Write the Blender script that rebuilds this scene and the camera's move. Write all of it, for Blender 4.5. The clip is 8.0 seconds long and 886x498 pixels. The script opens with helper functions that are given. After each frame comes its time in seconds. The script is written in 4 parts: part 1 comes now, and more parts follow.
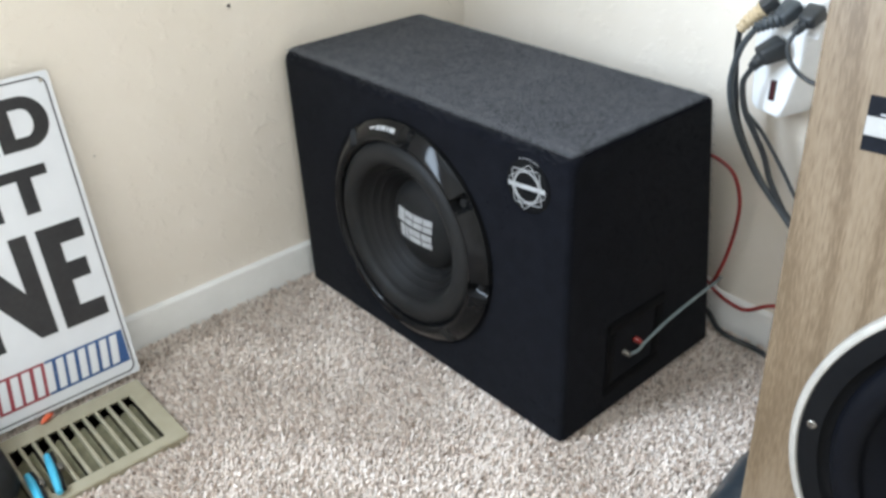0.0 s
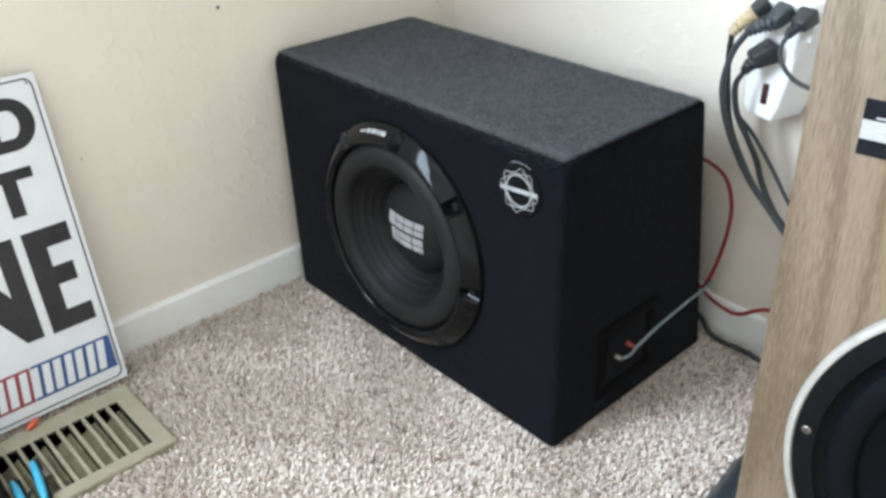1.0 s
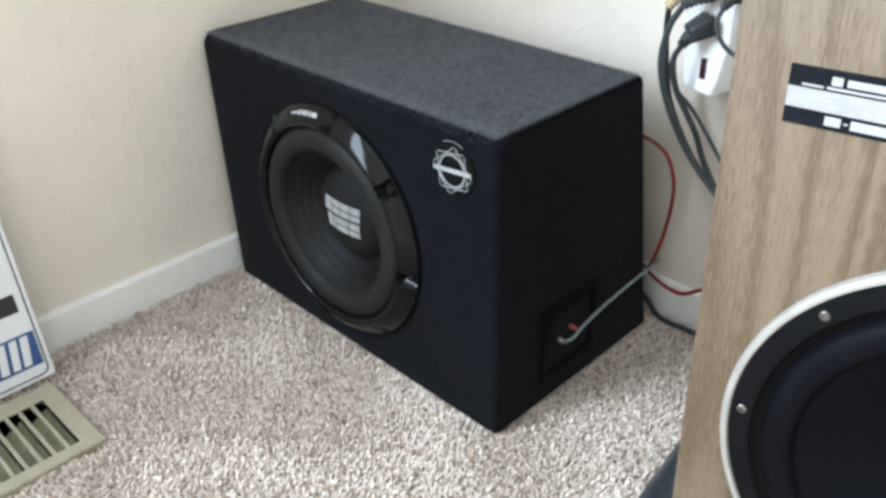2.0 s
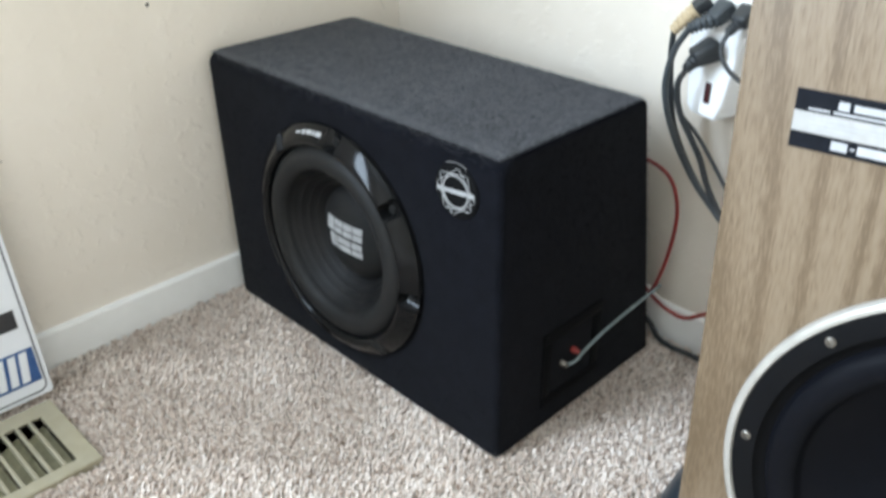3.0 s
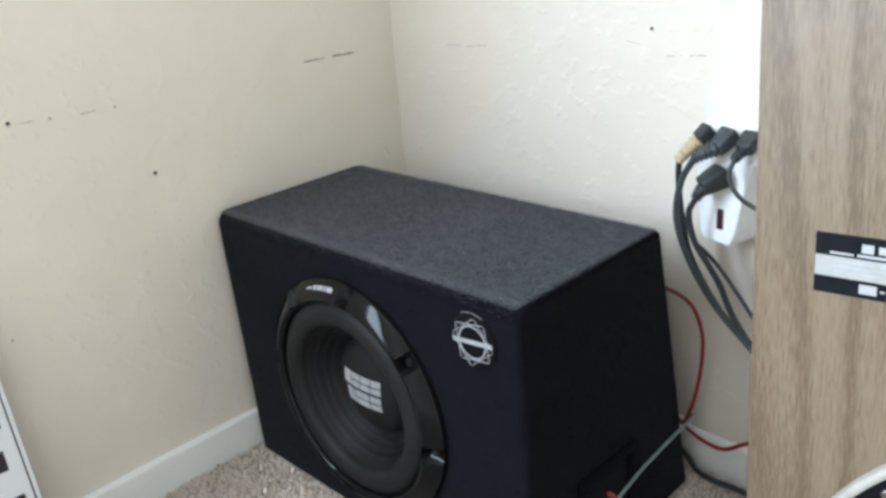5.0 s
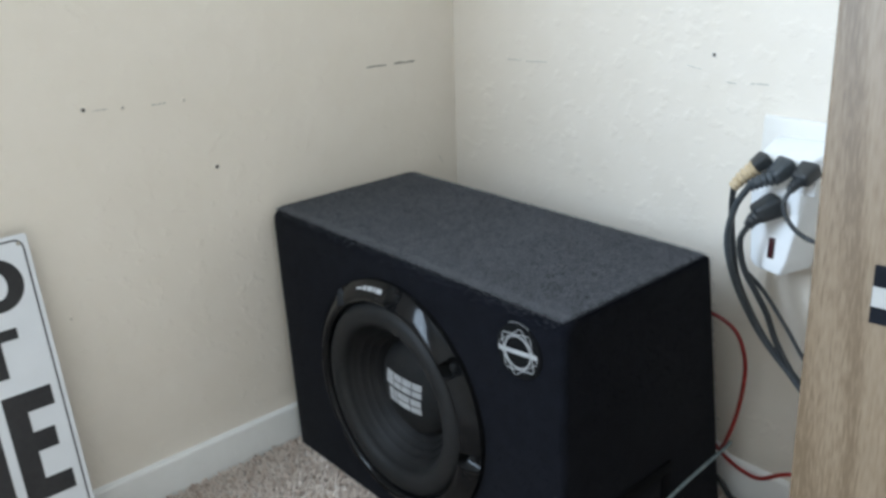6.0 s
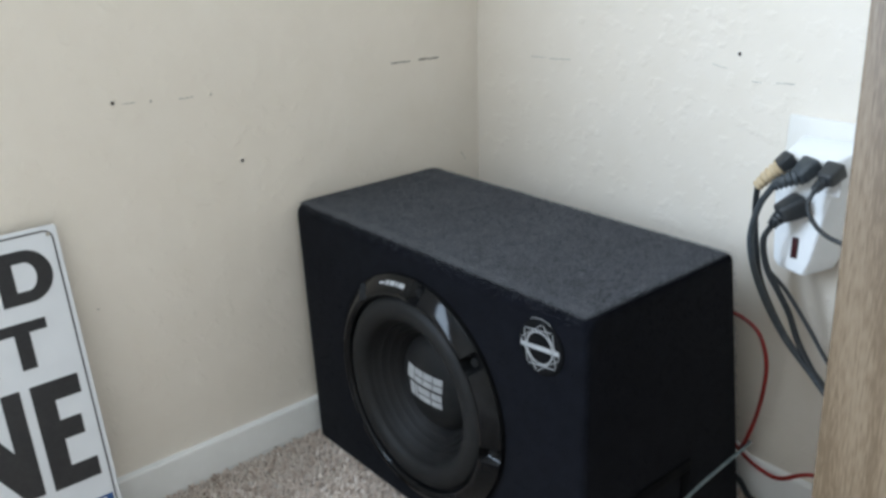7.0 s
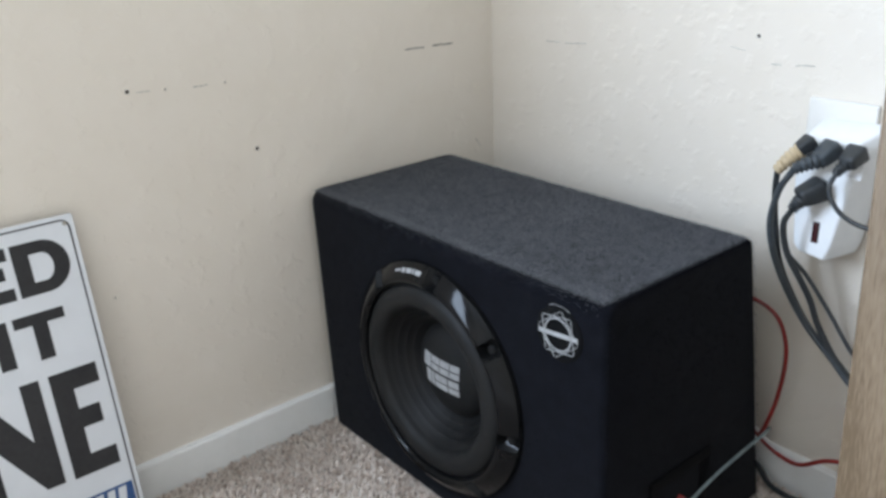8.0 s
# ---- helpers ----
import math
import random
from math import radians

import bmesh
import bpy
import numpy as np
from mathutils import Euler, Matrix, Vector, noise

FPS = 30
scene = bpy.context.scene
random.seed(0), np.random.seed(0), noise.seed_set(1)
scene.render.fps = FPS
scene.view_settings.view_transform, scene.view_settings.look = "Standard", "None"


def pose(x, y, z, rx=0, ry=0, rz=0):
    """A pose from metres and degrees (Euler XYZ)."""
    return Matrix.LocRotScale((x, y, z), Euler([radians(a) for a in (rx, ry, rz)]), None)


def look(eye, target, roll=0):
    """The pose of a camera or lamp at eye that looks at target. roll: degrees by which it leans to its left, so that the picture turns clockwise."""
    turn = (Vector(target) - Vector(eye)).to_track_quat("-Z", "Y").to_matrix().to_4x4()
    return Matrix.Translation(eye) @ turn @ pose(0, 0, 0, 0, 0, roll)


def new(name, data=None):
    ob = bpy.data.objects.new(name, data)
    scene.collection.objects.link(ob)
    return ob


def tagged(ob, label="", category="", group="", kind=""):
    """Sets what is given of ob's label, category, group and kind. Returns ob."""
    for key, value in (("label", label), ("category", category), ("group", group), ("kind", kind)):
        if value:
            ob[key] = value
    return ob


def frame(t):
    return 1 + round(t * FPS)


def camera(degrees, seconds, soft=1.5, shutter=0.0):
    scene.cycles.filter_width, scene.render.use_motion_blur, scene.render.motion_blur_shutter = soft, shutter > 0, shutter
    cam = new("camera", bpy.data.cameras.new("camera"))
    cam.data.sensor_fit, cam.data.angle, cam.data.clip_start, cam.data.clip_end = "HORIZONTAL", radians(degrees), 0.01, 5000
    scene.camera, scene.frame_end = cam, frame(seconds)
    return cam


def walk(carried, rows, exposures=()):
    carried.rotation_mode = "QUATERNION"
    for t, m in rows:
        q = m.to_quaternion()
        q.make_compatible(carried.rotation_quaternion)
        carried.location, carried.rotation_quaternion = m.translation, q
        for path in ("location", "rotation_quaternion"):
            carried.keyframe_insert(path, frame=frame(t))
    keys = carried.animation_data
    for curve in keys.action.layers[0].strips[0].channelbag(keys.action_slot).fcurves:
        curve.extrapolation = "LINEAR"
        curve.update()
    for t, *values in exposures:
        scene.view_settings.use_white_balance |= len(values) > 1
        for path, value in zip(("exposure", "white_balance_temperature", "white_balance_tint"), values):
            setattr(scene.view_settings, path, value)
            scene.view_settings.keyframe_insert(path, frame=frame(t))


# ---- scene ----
cam = camera(55.0, 8.0, 3.0, 0.5)
PATH = [
    (0, (0.942, -0.567, 0.684), (-0.345, 0.571, -0.34), -1.3),
    (0.5, (0.936, -0.562, 0.682), (-0.34, 0.601, -0.328), -0.7),
    (1, (0.936, -0.564, 0.681), (-0.338, 0.595, -0.337), -0.9),
    (1.5, (0.937, -0.556, 0.673), (-0.313, 0.609, -0.366), -0.9),
    (1.7, (0.939, -0.54, 0.666), (-0.272, 0.656, -0.385), -0.5),
    (2.8, (0.944, -0.52, 0.658), (-0.266, 0.707, -0.356), -0.6),
    (3, (0.939, -0.527, 0.659), (-0.288, 0.699, -0.338), -0.0),
    (3.2, (0.928, -0.519, 0.65), (-0.205, 0.848, -0.27), 3.2),
    (3.5, (0.905, -0.521, 0.649), (-0.348, 0.707, -0.312), -2.3),
    (4, (0.896, -0.501, 0.65), (-0.366, 0.756, -0.26), -2.3),
    (4.2, (0.902, -0.495, 0.656), (-0.404, 0.784, -0.158), -3.3),
    (4.5, (0.916, -0.498, 0.673), (-0.415, 0.789, -0.083), -4.7),
    (4.7, (0.921, -0.495, 0.676), (-0.411, 0.793, -0.076), -5.2),
    (5.8, (0.918, -0.522, 0.686), (-0.464, 0.727, -0.041), -1.9),
    (6, (0.921, -0.522, 0.683), (-0.481, 0.709, -0.037), -1.8),
    (6.5, (0.922, -0.528, 0.686), (-0.51, 0.682, -0.011), -1.4),
    (7, (0.921, -0.531, 0.684), (-0.505, 0.669, -0.042), -1.5),
    (7.5, (0.921, -0.533, 0.683), (-0.518, 0.648, -0.048), -2.2),
    (8, (0.915, -0.532, 0.681), (-0.522, 0.639, -0.07), -2.2),
]
walk(cam, [(t, look(eye, target, roll)) for t, eye, target, roll in PATH], [(0.0, 0.32, 6450, 14), (3.5, 0.30, 6400, 12), (4.7, 0.16, 6380, 13), (5.8, -0.20, 6120, 12), (7.0, -0.26, 6160, 13), (8.0, -0.18, 6220, 16)])

# ---- light ----
WALL_X, WALL_Y, SOUTH_Y, EAST_X, CEIL = -0.022, 0.340, -3.40, 3.40, 2.40
WIN = (-2.45, -0.85, 0.65, 1.90)  # window in the west wall: y0, y1, z0, z1

world = bpy.data.worlds.new("world")
scene.world = world
world.use_nodes = True
wn = world.node_tree.nodes
sky = wn.new("ShaderNodeTexSky")
sky.sky_type, sky.sun_disc, sky.sun_elevation, sky.sun_rotation = "NISHITA", False, radians(40), radians(120)
wn["Background"].inputs["Strength"].default_value = 0.12
world.node_tree.links.new(sky.outputs[0], wn["Background"].inputs["Color"])

lamp_data = bpy.data.lights.new("window_daylight", "AREA")
lamp_data.shape, lamp_data.size, lamp_data.size_y = "RECTANGLE", WIN[1] - WIN[0] - 0.1, WIN[3] - WIN[2] - 0.1
lamp_data.energy, lamp_data.color = 145.0, (0.68, 0.845, 1.0)
lamp = new("window_daylight", lamp_data)
lamp.matrix_world = look((WALL_X - 0.02, (WIN[0] + WIN[1]) / 2, (WIN[2] + WIN[3]) / 2), (1.0, (WIN[0] + WIN[1]) / 2, (WIN[2] + WIN[3]) / 2 - 0.12))


# ---- materials ----
def material(name, colors, rough=0.6, metal=0.0, scale=60.0, bump=0.1, fine=0.0, stretch=(1, 1, 1), distance=0.002, sheen=0.0,
             spread=(0.35, 0.65), spec=0.5, coat=0.0, island=None, random_object=False):
    """A procedural surface: two tones mixed by noise at two scales, with relief."""
    m = bpy.data.materials.new(name)
    m.use_nodes = True
    t, n = m.node_tree, m.node_tree.nodes
    p = n["Principled BSDF"]
    p.inputs["Roughness"].default_value, p.inputs["Metallic"].default_value = rough, metal
    p.inputs["Specular IOR Level"].default_value, p.inputs["Sheen Weight"].default_value = spec, sheen
    p.inputs["Coat Weight"].default_value = coat
    co, mp = n.new("ShaderNodeTexCoord"), n.new("ShaderNodeMapping")
    mp.inputs["Scale"].default_value = stretch
    t.links.new(co.outputs["Object"], mp.inputs["Vector"])
    big, small = n.new("ShaderNodeTexNoise"), n.new("ShaderNodeTexNoise")
    big.inputs["Scale"].default_value, small.inputs["Scale"].default_value = scale * 0.12, scale
    big.inputs["Detail"].default_value, small.inputs["Detail"].default_value = 4, 6
    for q in (big, small):
        t.links.new(mp.outputs[0], q.inputs["Vector"])
    mix = n.new("ShaderNodeMath")
    mix.operation = "MULTIPLY_ADD"
    mix.inputs[1].default_value = 0.5
    half = n.new("ShaderNodeMath")
    half.operation = "MULTIPLY"
    half.inputs[1].default_value = 0.5
    t.links.new(big.outputs["Fac"], half.inputs[0])
    t.links.new(small.outputs["Fac"], mix.inputs[0])
    t.links.new(half.outputs[0], mix.inputs[2])
    ramp = n.new("ShaderNodeValToRGB")
    el = ramp.color_ramp.elements
    while len(el) < len(colors):
        el.new(0.5)
    for k, c in enumerate(colors):
        el[k].position = spread[0] + (spread[1] - spread[0]) * k / max(1, len(colors) - 1)
        el[k].color = (*c, 1)
    if island:
        geo = n.new("ShaderNodeNewGeometry")
        blend = n.new("ShaderNodeMath")
        blend.operation = "MULTIPLY_ADD"
        blend.inputs[1].default_value = island
        rest = n.new("ShaderNodeMath")
        rest.operation = "MULTIPLY"
        rest.inputs[1].default_value = 1 - island
        t.links.new(mix.outputs[0], rest.inputs[0])
        t.links.new(geo.outputs["Random Per Island"], blend.inputs[0])
        t.links.new(rest.outputs[0], blend.inputs[2])
        t.links.new(blend.outputs[0], ramp.inputs[0])
    else:
        t.links.new(mix.outputs[0], ramp.inputs[0])
    t.links.new(ramp.outputs[0], p.inputs["Base Color"])
    if bump:
        b = n.new("ShaderNodeBump")
        b.inputs["Strength"].default_value, b.inputs["Distance"].default_value = bump, distance
        t.links.new(small.outputs["Fac"], b.inputs["Height"])
        t.links.new(b.outputs[0], p.inputs["Normal"])
    return m


def wall_paint(name, a, b):
    """Cream paint over a sprayed, lightly knocked-down plaster texture."""
    m = material(name, (a, b), rough=0.62, scale=26.0, bump=0.0, spread=(0.3, 0.7), spec=0.35)
    t, n = m.node_tree, m.node_tree.nodes
    co = n.new("ShaderNodeTexCoord")
    fine, blobs, warp = n.new("ShaderNodeTexNoise"), n.new("ShaderNodeTexNoise"), n.new("ShaderNodeValToRGB")
    fine.inputs["Scale"].default_value, fine.inputs["Detail"].default_value = 160.0, 3
    blobs.inputs["Scale"].default_value, blobs.inputs["Detail"].default_value = 55.0, 5
    warp.color_ramp.elements[0].position, warp.color_ramp.elements[1].position = 0.56, 0.68
    add = n.new("ShaderNodeMath")
    add.operation = "MULTIPLY_ADD"
    add.inputs[1].default_value = 0.35
    bmp = n.new("ShaderNodeBump")
    bmp.inputs["Strength"].default_value, bmp.inputs["Distance"].default_value = 0.35, 0.0016
    t.links.new(co.outputs["Object"], fine.inputs["Vector"])
    t.links.new(co.outputs["Object"], blobs.inputs["Vector"])
    t.links.new(blobs.outputs["Fac"], warp.inputs[0])
    t.links.new(fine.outputs["Fac"], add.inputs[0])
    t.links.new(warp.outputs[0], add.inputs[2])
    t.links.new(add.outputs[0], bmp.inputs["Height"])
    t.links.new(bmp.outputs[0], n["Principled BSDF"].inputs["Normal"])
    return m


def wood_veneer(name):
    """Pale oak-look veneer: upright grain lines, cathedral figure and dark pores."""
    m = bpy.data.materials.new(name)
    m.use_nodes = True
    t, n = m.node_tree, m.node_tree.nodes
    p = n["Principled BSDF"]
    p.inputs["Roughness"].default_value, p.inputs["Specular IOR Level"].default_value = 0.5, 0.4
    co = n.new("ShaderNodeTexCoord")
    m1, m2, m3 = (n.new("ShaderNodeMapping") for _ in range(3))
    m1.inputs["Scale"].default_value, m2.inputs["Scale"].default_value = (5.0, 5.0, 0.9), (760.0, 760.0, 75.0)
    m3.inputs["Scale"].default_value = (210.0, 210.0, 9.0)
    for q in (m1, m2, m3):
        t.links.new(co.outputs["Object"], q.inputs["Vector"])
    figure = n.new("ShaderNodeTexNoise")
    figure.inputs["Scale"].default_value, figure.inputs["Detail"].default_value = 1.0, 2
    figure.inputs["Distortion"].default_value = 0.7
    rings = n.new("ShaderNodeMath")
    rings.operation = "MULTIPLY"
    rings.inputs[1].default_value = 95.0
    wave = n.new("ShaderNodeMath")
    wave.operation = "SINE"
    pores, streak = n.new("ShaderNodeTexNoise"), n.new("ShaderNodeTexNoise")
    pores.inputs["Scale"].default_value = streak.inputs["Scale"].default_value = 1.0
    pores.inputs["Detail"].default_value = streak.inputs["Detail"].default_value = 4
    t.links.new(m1.outputs[0], figure.inputs["Vector"])
    t.links.new(m2.outputs[0], pores.inputs["Vector"])
    t.links.new(m3.outputs[0], streak.inputs["Vector"])
    t.links.new(figure.outputs["Fac"], rings.inputs[0])
    t.links.new(rings.outputs[0], wave.inputs[0])
    a1, a2 = n.new("ShaderNodeMath"), n.new("ShaderNodeMath")
    a1.operation = a2.operation = "MULTIPLY_ADD"
    a1.inputs[1].default_value, a2.inputs[1].default_value = 0.42, 0.34
    t.links.new(wave.outputs[0], a1.inputs[0])
    t.links.new(streak.outputs["Fac"], a1.inputs[2])
    a3 = n.new("ShaderNodeMath")
    a3.operation = "MULTIPLY"
    a3.inputs[1].default_value = 0.13
    t.links.new(a1.outputs[0], a3.inputs[0])
    t.links.new(pores.outputs["Fac"], a2.inputs[0])
    t.links.new(a3.outputs[0], a2.inputs[2])
    ramp = n.new("ShaderNodeValToRGB")
    el = ramp.color_ramp.elements
    el.new(0.5), el.new(0.5)
    for e, pos, c in zip(el, (0.17, 0.22, 0.26, 0.32), ((0.104, 0.070, 0.039), (0.140, 0.097, 0.058), (0.162, 0.116, 0.072), (0.186, 0.136, 0.088))):
        e.position, e.color = pos, (*c, 1)
    t.links.new(a2.outputs[0], ramp.inputs[0])
    t.links.new(ramp.outputs[0], p.inputs["Base Color"])
    b = n.new("ShaderNodeBump")
    b.inputs["Strength"].default_value, b.inputs["Distance"].default_value = 0.25, 0.0006
    t.links.new(a2.outputs[0], b.inputs["Height"])
    t.links.new(b.outputs[0], p.inputs["Normal"])
    return m


WALL = wall_paint("cream_wall_paint", (0.765, 0.69, 0.59), (0.81, 0.738, 0.645))
CEILING = material("ceiling_white", ((0.74, 0.73, 0.70), (0.80, 0.79, 0.76)), rough=0.8, scale=90, bump=0.3)
TRIM = material("white_trim_paint", ((0.80, 0.785, 0.75), (0.86, 0.845, 0.815)), rough=0.4, scale=40, bump=0.05)
PLATE = material("ivory_wall_plate", ((0.73, 0.70, 0.645), (0.78, 0.75, 0.695)), rough=0.4, scale=40, bump=0.05)
BACKING = material("carpet_backing", ((0.40, 0.34, 0.28), (0.62, 0.56, 0.49)), rough=1.0, scale=300, bump=0.6, spec=0.1)
PILE = material("carpet_pile", ((0.16, 0.095, 0.060), (0.56, 0.435, 0.350), (0.755, 0.632, 0.54), (0.845, 0.737, 0.645), (0.89, 0.80, 0.72)), rough=0.95, scale=38,
                bump=0.0, spread=(0.10, 0.70), spec=0.1, island=0.68, sheen=0.15)
BLACK_CARPET = material("black_box_carpet", ((0.0028, 0.0030, 0.0044), (0.0062, 0.0067, 0.0096)), rough=1.0, scale=420, bump=0.4, distance=0.0010, spec=0.03, sheen=0.05)
FUZZ = material("black_fuzz", ((0.003, 0.003, 0.0045), (0.009, 0.009, 0.012)), rough=1.0, scale=100, bump=0.0, spec=0.1)
# Pale fibres whose dense cover paints light onto the box's top.
TOP_LIGHT_LINT = material("grey_top_light_lint", ((0.125, 0.126, 0.134), (0.160, 0.162, 0.172)), rough=1.0, scale=60, bump=0.0, spec=0.1)
BLACK_GLOSS = material("black_gloss_plastic", ((0.005, 0.005, 0.005), (0.008, 0.008, 0.0085)), rough=0.10, scale=150, bump=0.03, distance=0.0004, spec=0.15)
BLACK_MATTE = material("black_matte_plastic", ((0.005, 0.005, 0.005), (0.009, 0.009, 0.009)), rough=0.7, scale=200, bump=0.15, distance=0.0005, spec=0.25)
CUP = material("dull_black_plastic", ((0.0015, 0.0015, 0.0018), (0.003, 0.003, 0.0035)), rough=0.8, scale=200, bump=0.1, distance=0.0004, spec=0.12)
RUBBER = material("grey_black_rubber", ((0.009, 0.009, 0.009), (0.014, 0.014, 0.014)), rough=0.55, scale=120, bump=0.1, distance=0.0005, spec=0.2)
CONE = material("black_cone", ((0.006, 0.006, 0.0062), (0.010, 0.010, 0.0104)), rough=0.55, scale=160, bump=0.15, distance=0.0005, spec=0.2)
SILVER = material("silver_print", ((0.25, 0.25, 0.25), (0.40, 0.40, 0.395)), rough=0.45, scale=140, bump=0.1, distance=0.0003)
WHITE_RING = material("pale_ring_metal", ((0.36, 0.34, 0.305), (0.45, 0.43, 0.39)), rough=0.35, metal=0.3, scale=90, bump=0.05)
STEEL = material("screw_steel", ((0.15, 0.135, 0.115), (0.25, 0.23, 0.20)), rough=0.4, metal=0.85, scale=200, bump=0.1, distance=0.0003)
WOOD = wood_veneer("oak_veneer")
WOOFER_BLUE = material("blue_black_cone", ((0.0016, 0.0018, 0.0030), (0.0028, 0.0033, 0.0052)), rough=0.6, scale=120, bump=0.1, distance=0.0005, spec=0.09)
BADGE_BLACK = material("badge_black", ((0.006, 0.007, 0.009), (0.011, 0.012, 0.016)), rough=0.55, scale=150, bump=0.05, distance=0.0003, spec=0.06)
BADGE_SILVER = material("badge_silver", ((0.33, 0.325, 0.31), (0.41, 0.405, 0.39)), rough=0.35, metal=0.2, scale=160, bump=0.05, distance=0.0003)
BADGE_GREY = material("badge_grey_print", ((0.34, 0.34, 0.34), (0.42, 0.42, 0.42)), rough=0.5, scale=160, bump=0.0)
WHITE_PLASTIC = material("white_plastic", ((0.84, 0.85, 0.85), (0.90, 0.905, 0.905)), rough=0.35, scale=80, bump=0.04, distance=0.0005)
DARK_RED = material("dark_red_lens", ((0.036, 0.012, 0.013), (0.055, 0.016, 0.018)), rough=0.25, scale=60, bump=0.0)
CORD_BLACK = material("black_cord", ((0.020, 0.023, 0.025), (0.036, 0.040, 0.043)), rough=0.45, scale=200, bump=0.1, distance=0.0004)
CORD_GREY = material("slate_grey_cord", ((0.034, 0.041, 0.046), (0.058, 0.068, 0.076)), rough=0.45, scale=200, bump=0.1, distance=0.0004)
TAN = material("tan_plastic", ((0.44, 0.33, 0.19), (0.56, 0.44, 0.28)), rough=0.5, scale=120, bump=0.1, distance=0.0005)
RED_WIRE = material("red_wire", ((0.20, 0.016, 0.013), (0.32, 0.03, 0.022)), rough=0.35, scale=120, bump=0.05, distance=0.0004)
CLEAR_WIRE = material("silver_clear_wire", ((0.13, 0.17, 0.18), (0.26, 0.31, 0.31)), rough=0.25, metal=0.2, scale=300, bump=0.1, distance=0.0003)
WHITE_WIRE = material("white_wire", ((0.60, 0.58, 0.56), (0.72, 0.70, 0.68)), rough=0.35, scale=200, bump=0.05, distance=0.0003)
SIGN_WHITE = material("sign_white_enamel", ((0.70, 0.71, 0.73), (0.76, 0.77, 0.79)), rough=0.32, scale=30, bump=0.03, coat=0.2)
SIGN_BLACK = material("sign_black_print", ((0.010, 0.010, 0.012), (0.022, 0.022, 0.024)), rough=0.4, scale=160, bump=0.05, distance=0.0003)
SIGN_BLUE = material("sign_blue_print", ((0.018, 0.07, 0.20), (0.035, 0.10, 0.27)), rough=0.4, scale=120, bump=0.03, distance=0.0003)
SIGN_RED = material("sign_red_print", ((0.25, 0.03, 0.045), (0.33, 0.05, 0.06)), rough=0.4, scale=120, bump=0.03, distance=0.0003)
BEIGE_METAL = material("beige_register_enamel", ((0.27, 0.235, 0.155), (0.35, 0.31, 0.22)), rough=0.45, scale=60, bump=0.08, spread=(0.3, 0.7))
OLIVE_METAL = material("olive_louver", ((0.13, 0.115, 0.062), (0.29, 0.26, 0.155)), rough=0.5, scale=90, bump=0.1)
DUCT = material("dark_duct", ((0.05, 0.041, 0.028), (0.10, 0.08, 0.055)), rough=0.8, scale=60, bump=0.1)
CYAN = material("cyan_plastic", ((0.03, 0.33, 0.50), (0.07, 0.45, 0.62)), rough=0.4, scale=60, bump=0.05)
ORANGE = material("orange_plastic", ((0.55, 0.08, 0.03), (0.70, 0.13, 0.05)), rough=0.4, scale=60, bump=0.05)
DARK_SCUFF = material("dark_scuff", ((0.16, 0.14, 0.115), (0.50, 0.46, 0.39)), rough=0.9, scale=400, bump=0.2)
HOLE = material("nail_hole_shadow", ((0.035, 0.030, 0.026), (0.09, 0.08, 0.068)), rough=0.95, scale=500, bump=0.2)
FAINT = material("faint_scuff", ((0.42, 0.39, 0.33), (0.62, 0.585, 0.51)), rough=0.9, scale=400, bump=0.2)
SLATE = material("dark_slate_leather", ((0.018, 0.024, 0.030), (0.035, 0.045, 0.055)), rough=0.4, scale=90, bump=0.2)
GLASS = bpy.data.materials.new("window_glass")
GLASS.use_nodes = True
GLASS.node_tree.nodes["Principled BSDF"].inputs["Transmission Weight"].default_value = 1.0
GLASS.node_tree.nodes["Principled BSDF"].inputs["Roughness"].default_value = 0.0


# ---- builders ----
def place(name, bm, mat, parent=None, label="", smooth=True):
    for f in bm.faces:
        f.smooth = smooth
    me = bpy.data.meshes.new(name)
    bm.to_mesh(me)
    bm.free()
    me.materials.append(mat)
    if smooth:
        me.set_sharp_from_angle(angle=radians(40))
    ob = new(name, me)
    if parent:
        ob.parent = parent
    if label:
        ob["label"] = label
    return ob


def part(name, bm, mat, parent, label="", smooth=True):
    return place(name, bm, mat, parent, label, smooth)


def thing(name, label, category, m=None, group="", kind=""):
    ob = new(name)
    ob.empty_display_size = 0.05
    if m is not None:
        ob.matrix_world = m
    return tagged(ob, label, category, group, kind)


def setting(name, bm, mat, label="", smooth=False):
    return tagged(place(name, bm, mat, None, label, smooth), label, "", "", "structure")


def box(x0, x1, y0, y1, z0, z1, bevel=0.0, segments=2, bm=None):
    own = bm or bmesh.new()
    made = bmesh.ops.create_cube(own, size=1.0, matrix=Matrix.Translation(((x0 + x1) / 2, (y0 + y1) / 2, (z0 + z1) / 2)) @ Matrix.Diagonal((x1 - x0, y1 - y0, z1 - z0, 1)))
    if bevel:
        edges = {e for v in made["verts"] for e in v.link_edges}
        bmesh.ops.bevel(own, geom=list(edges), offset=bevel, segments=segments, affect="EDGES", profile=0.5)
    return own


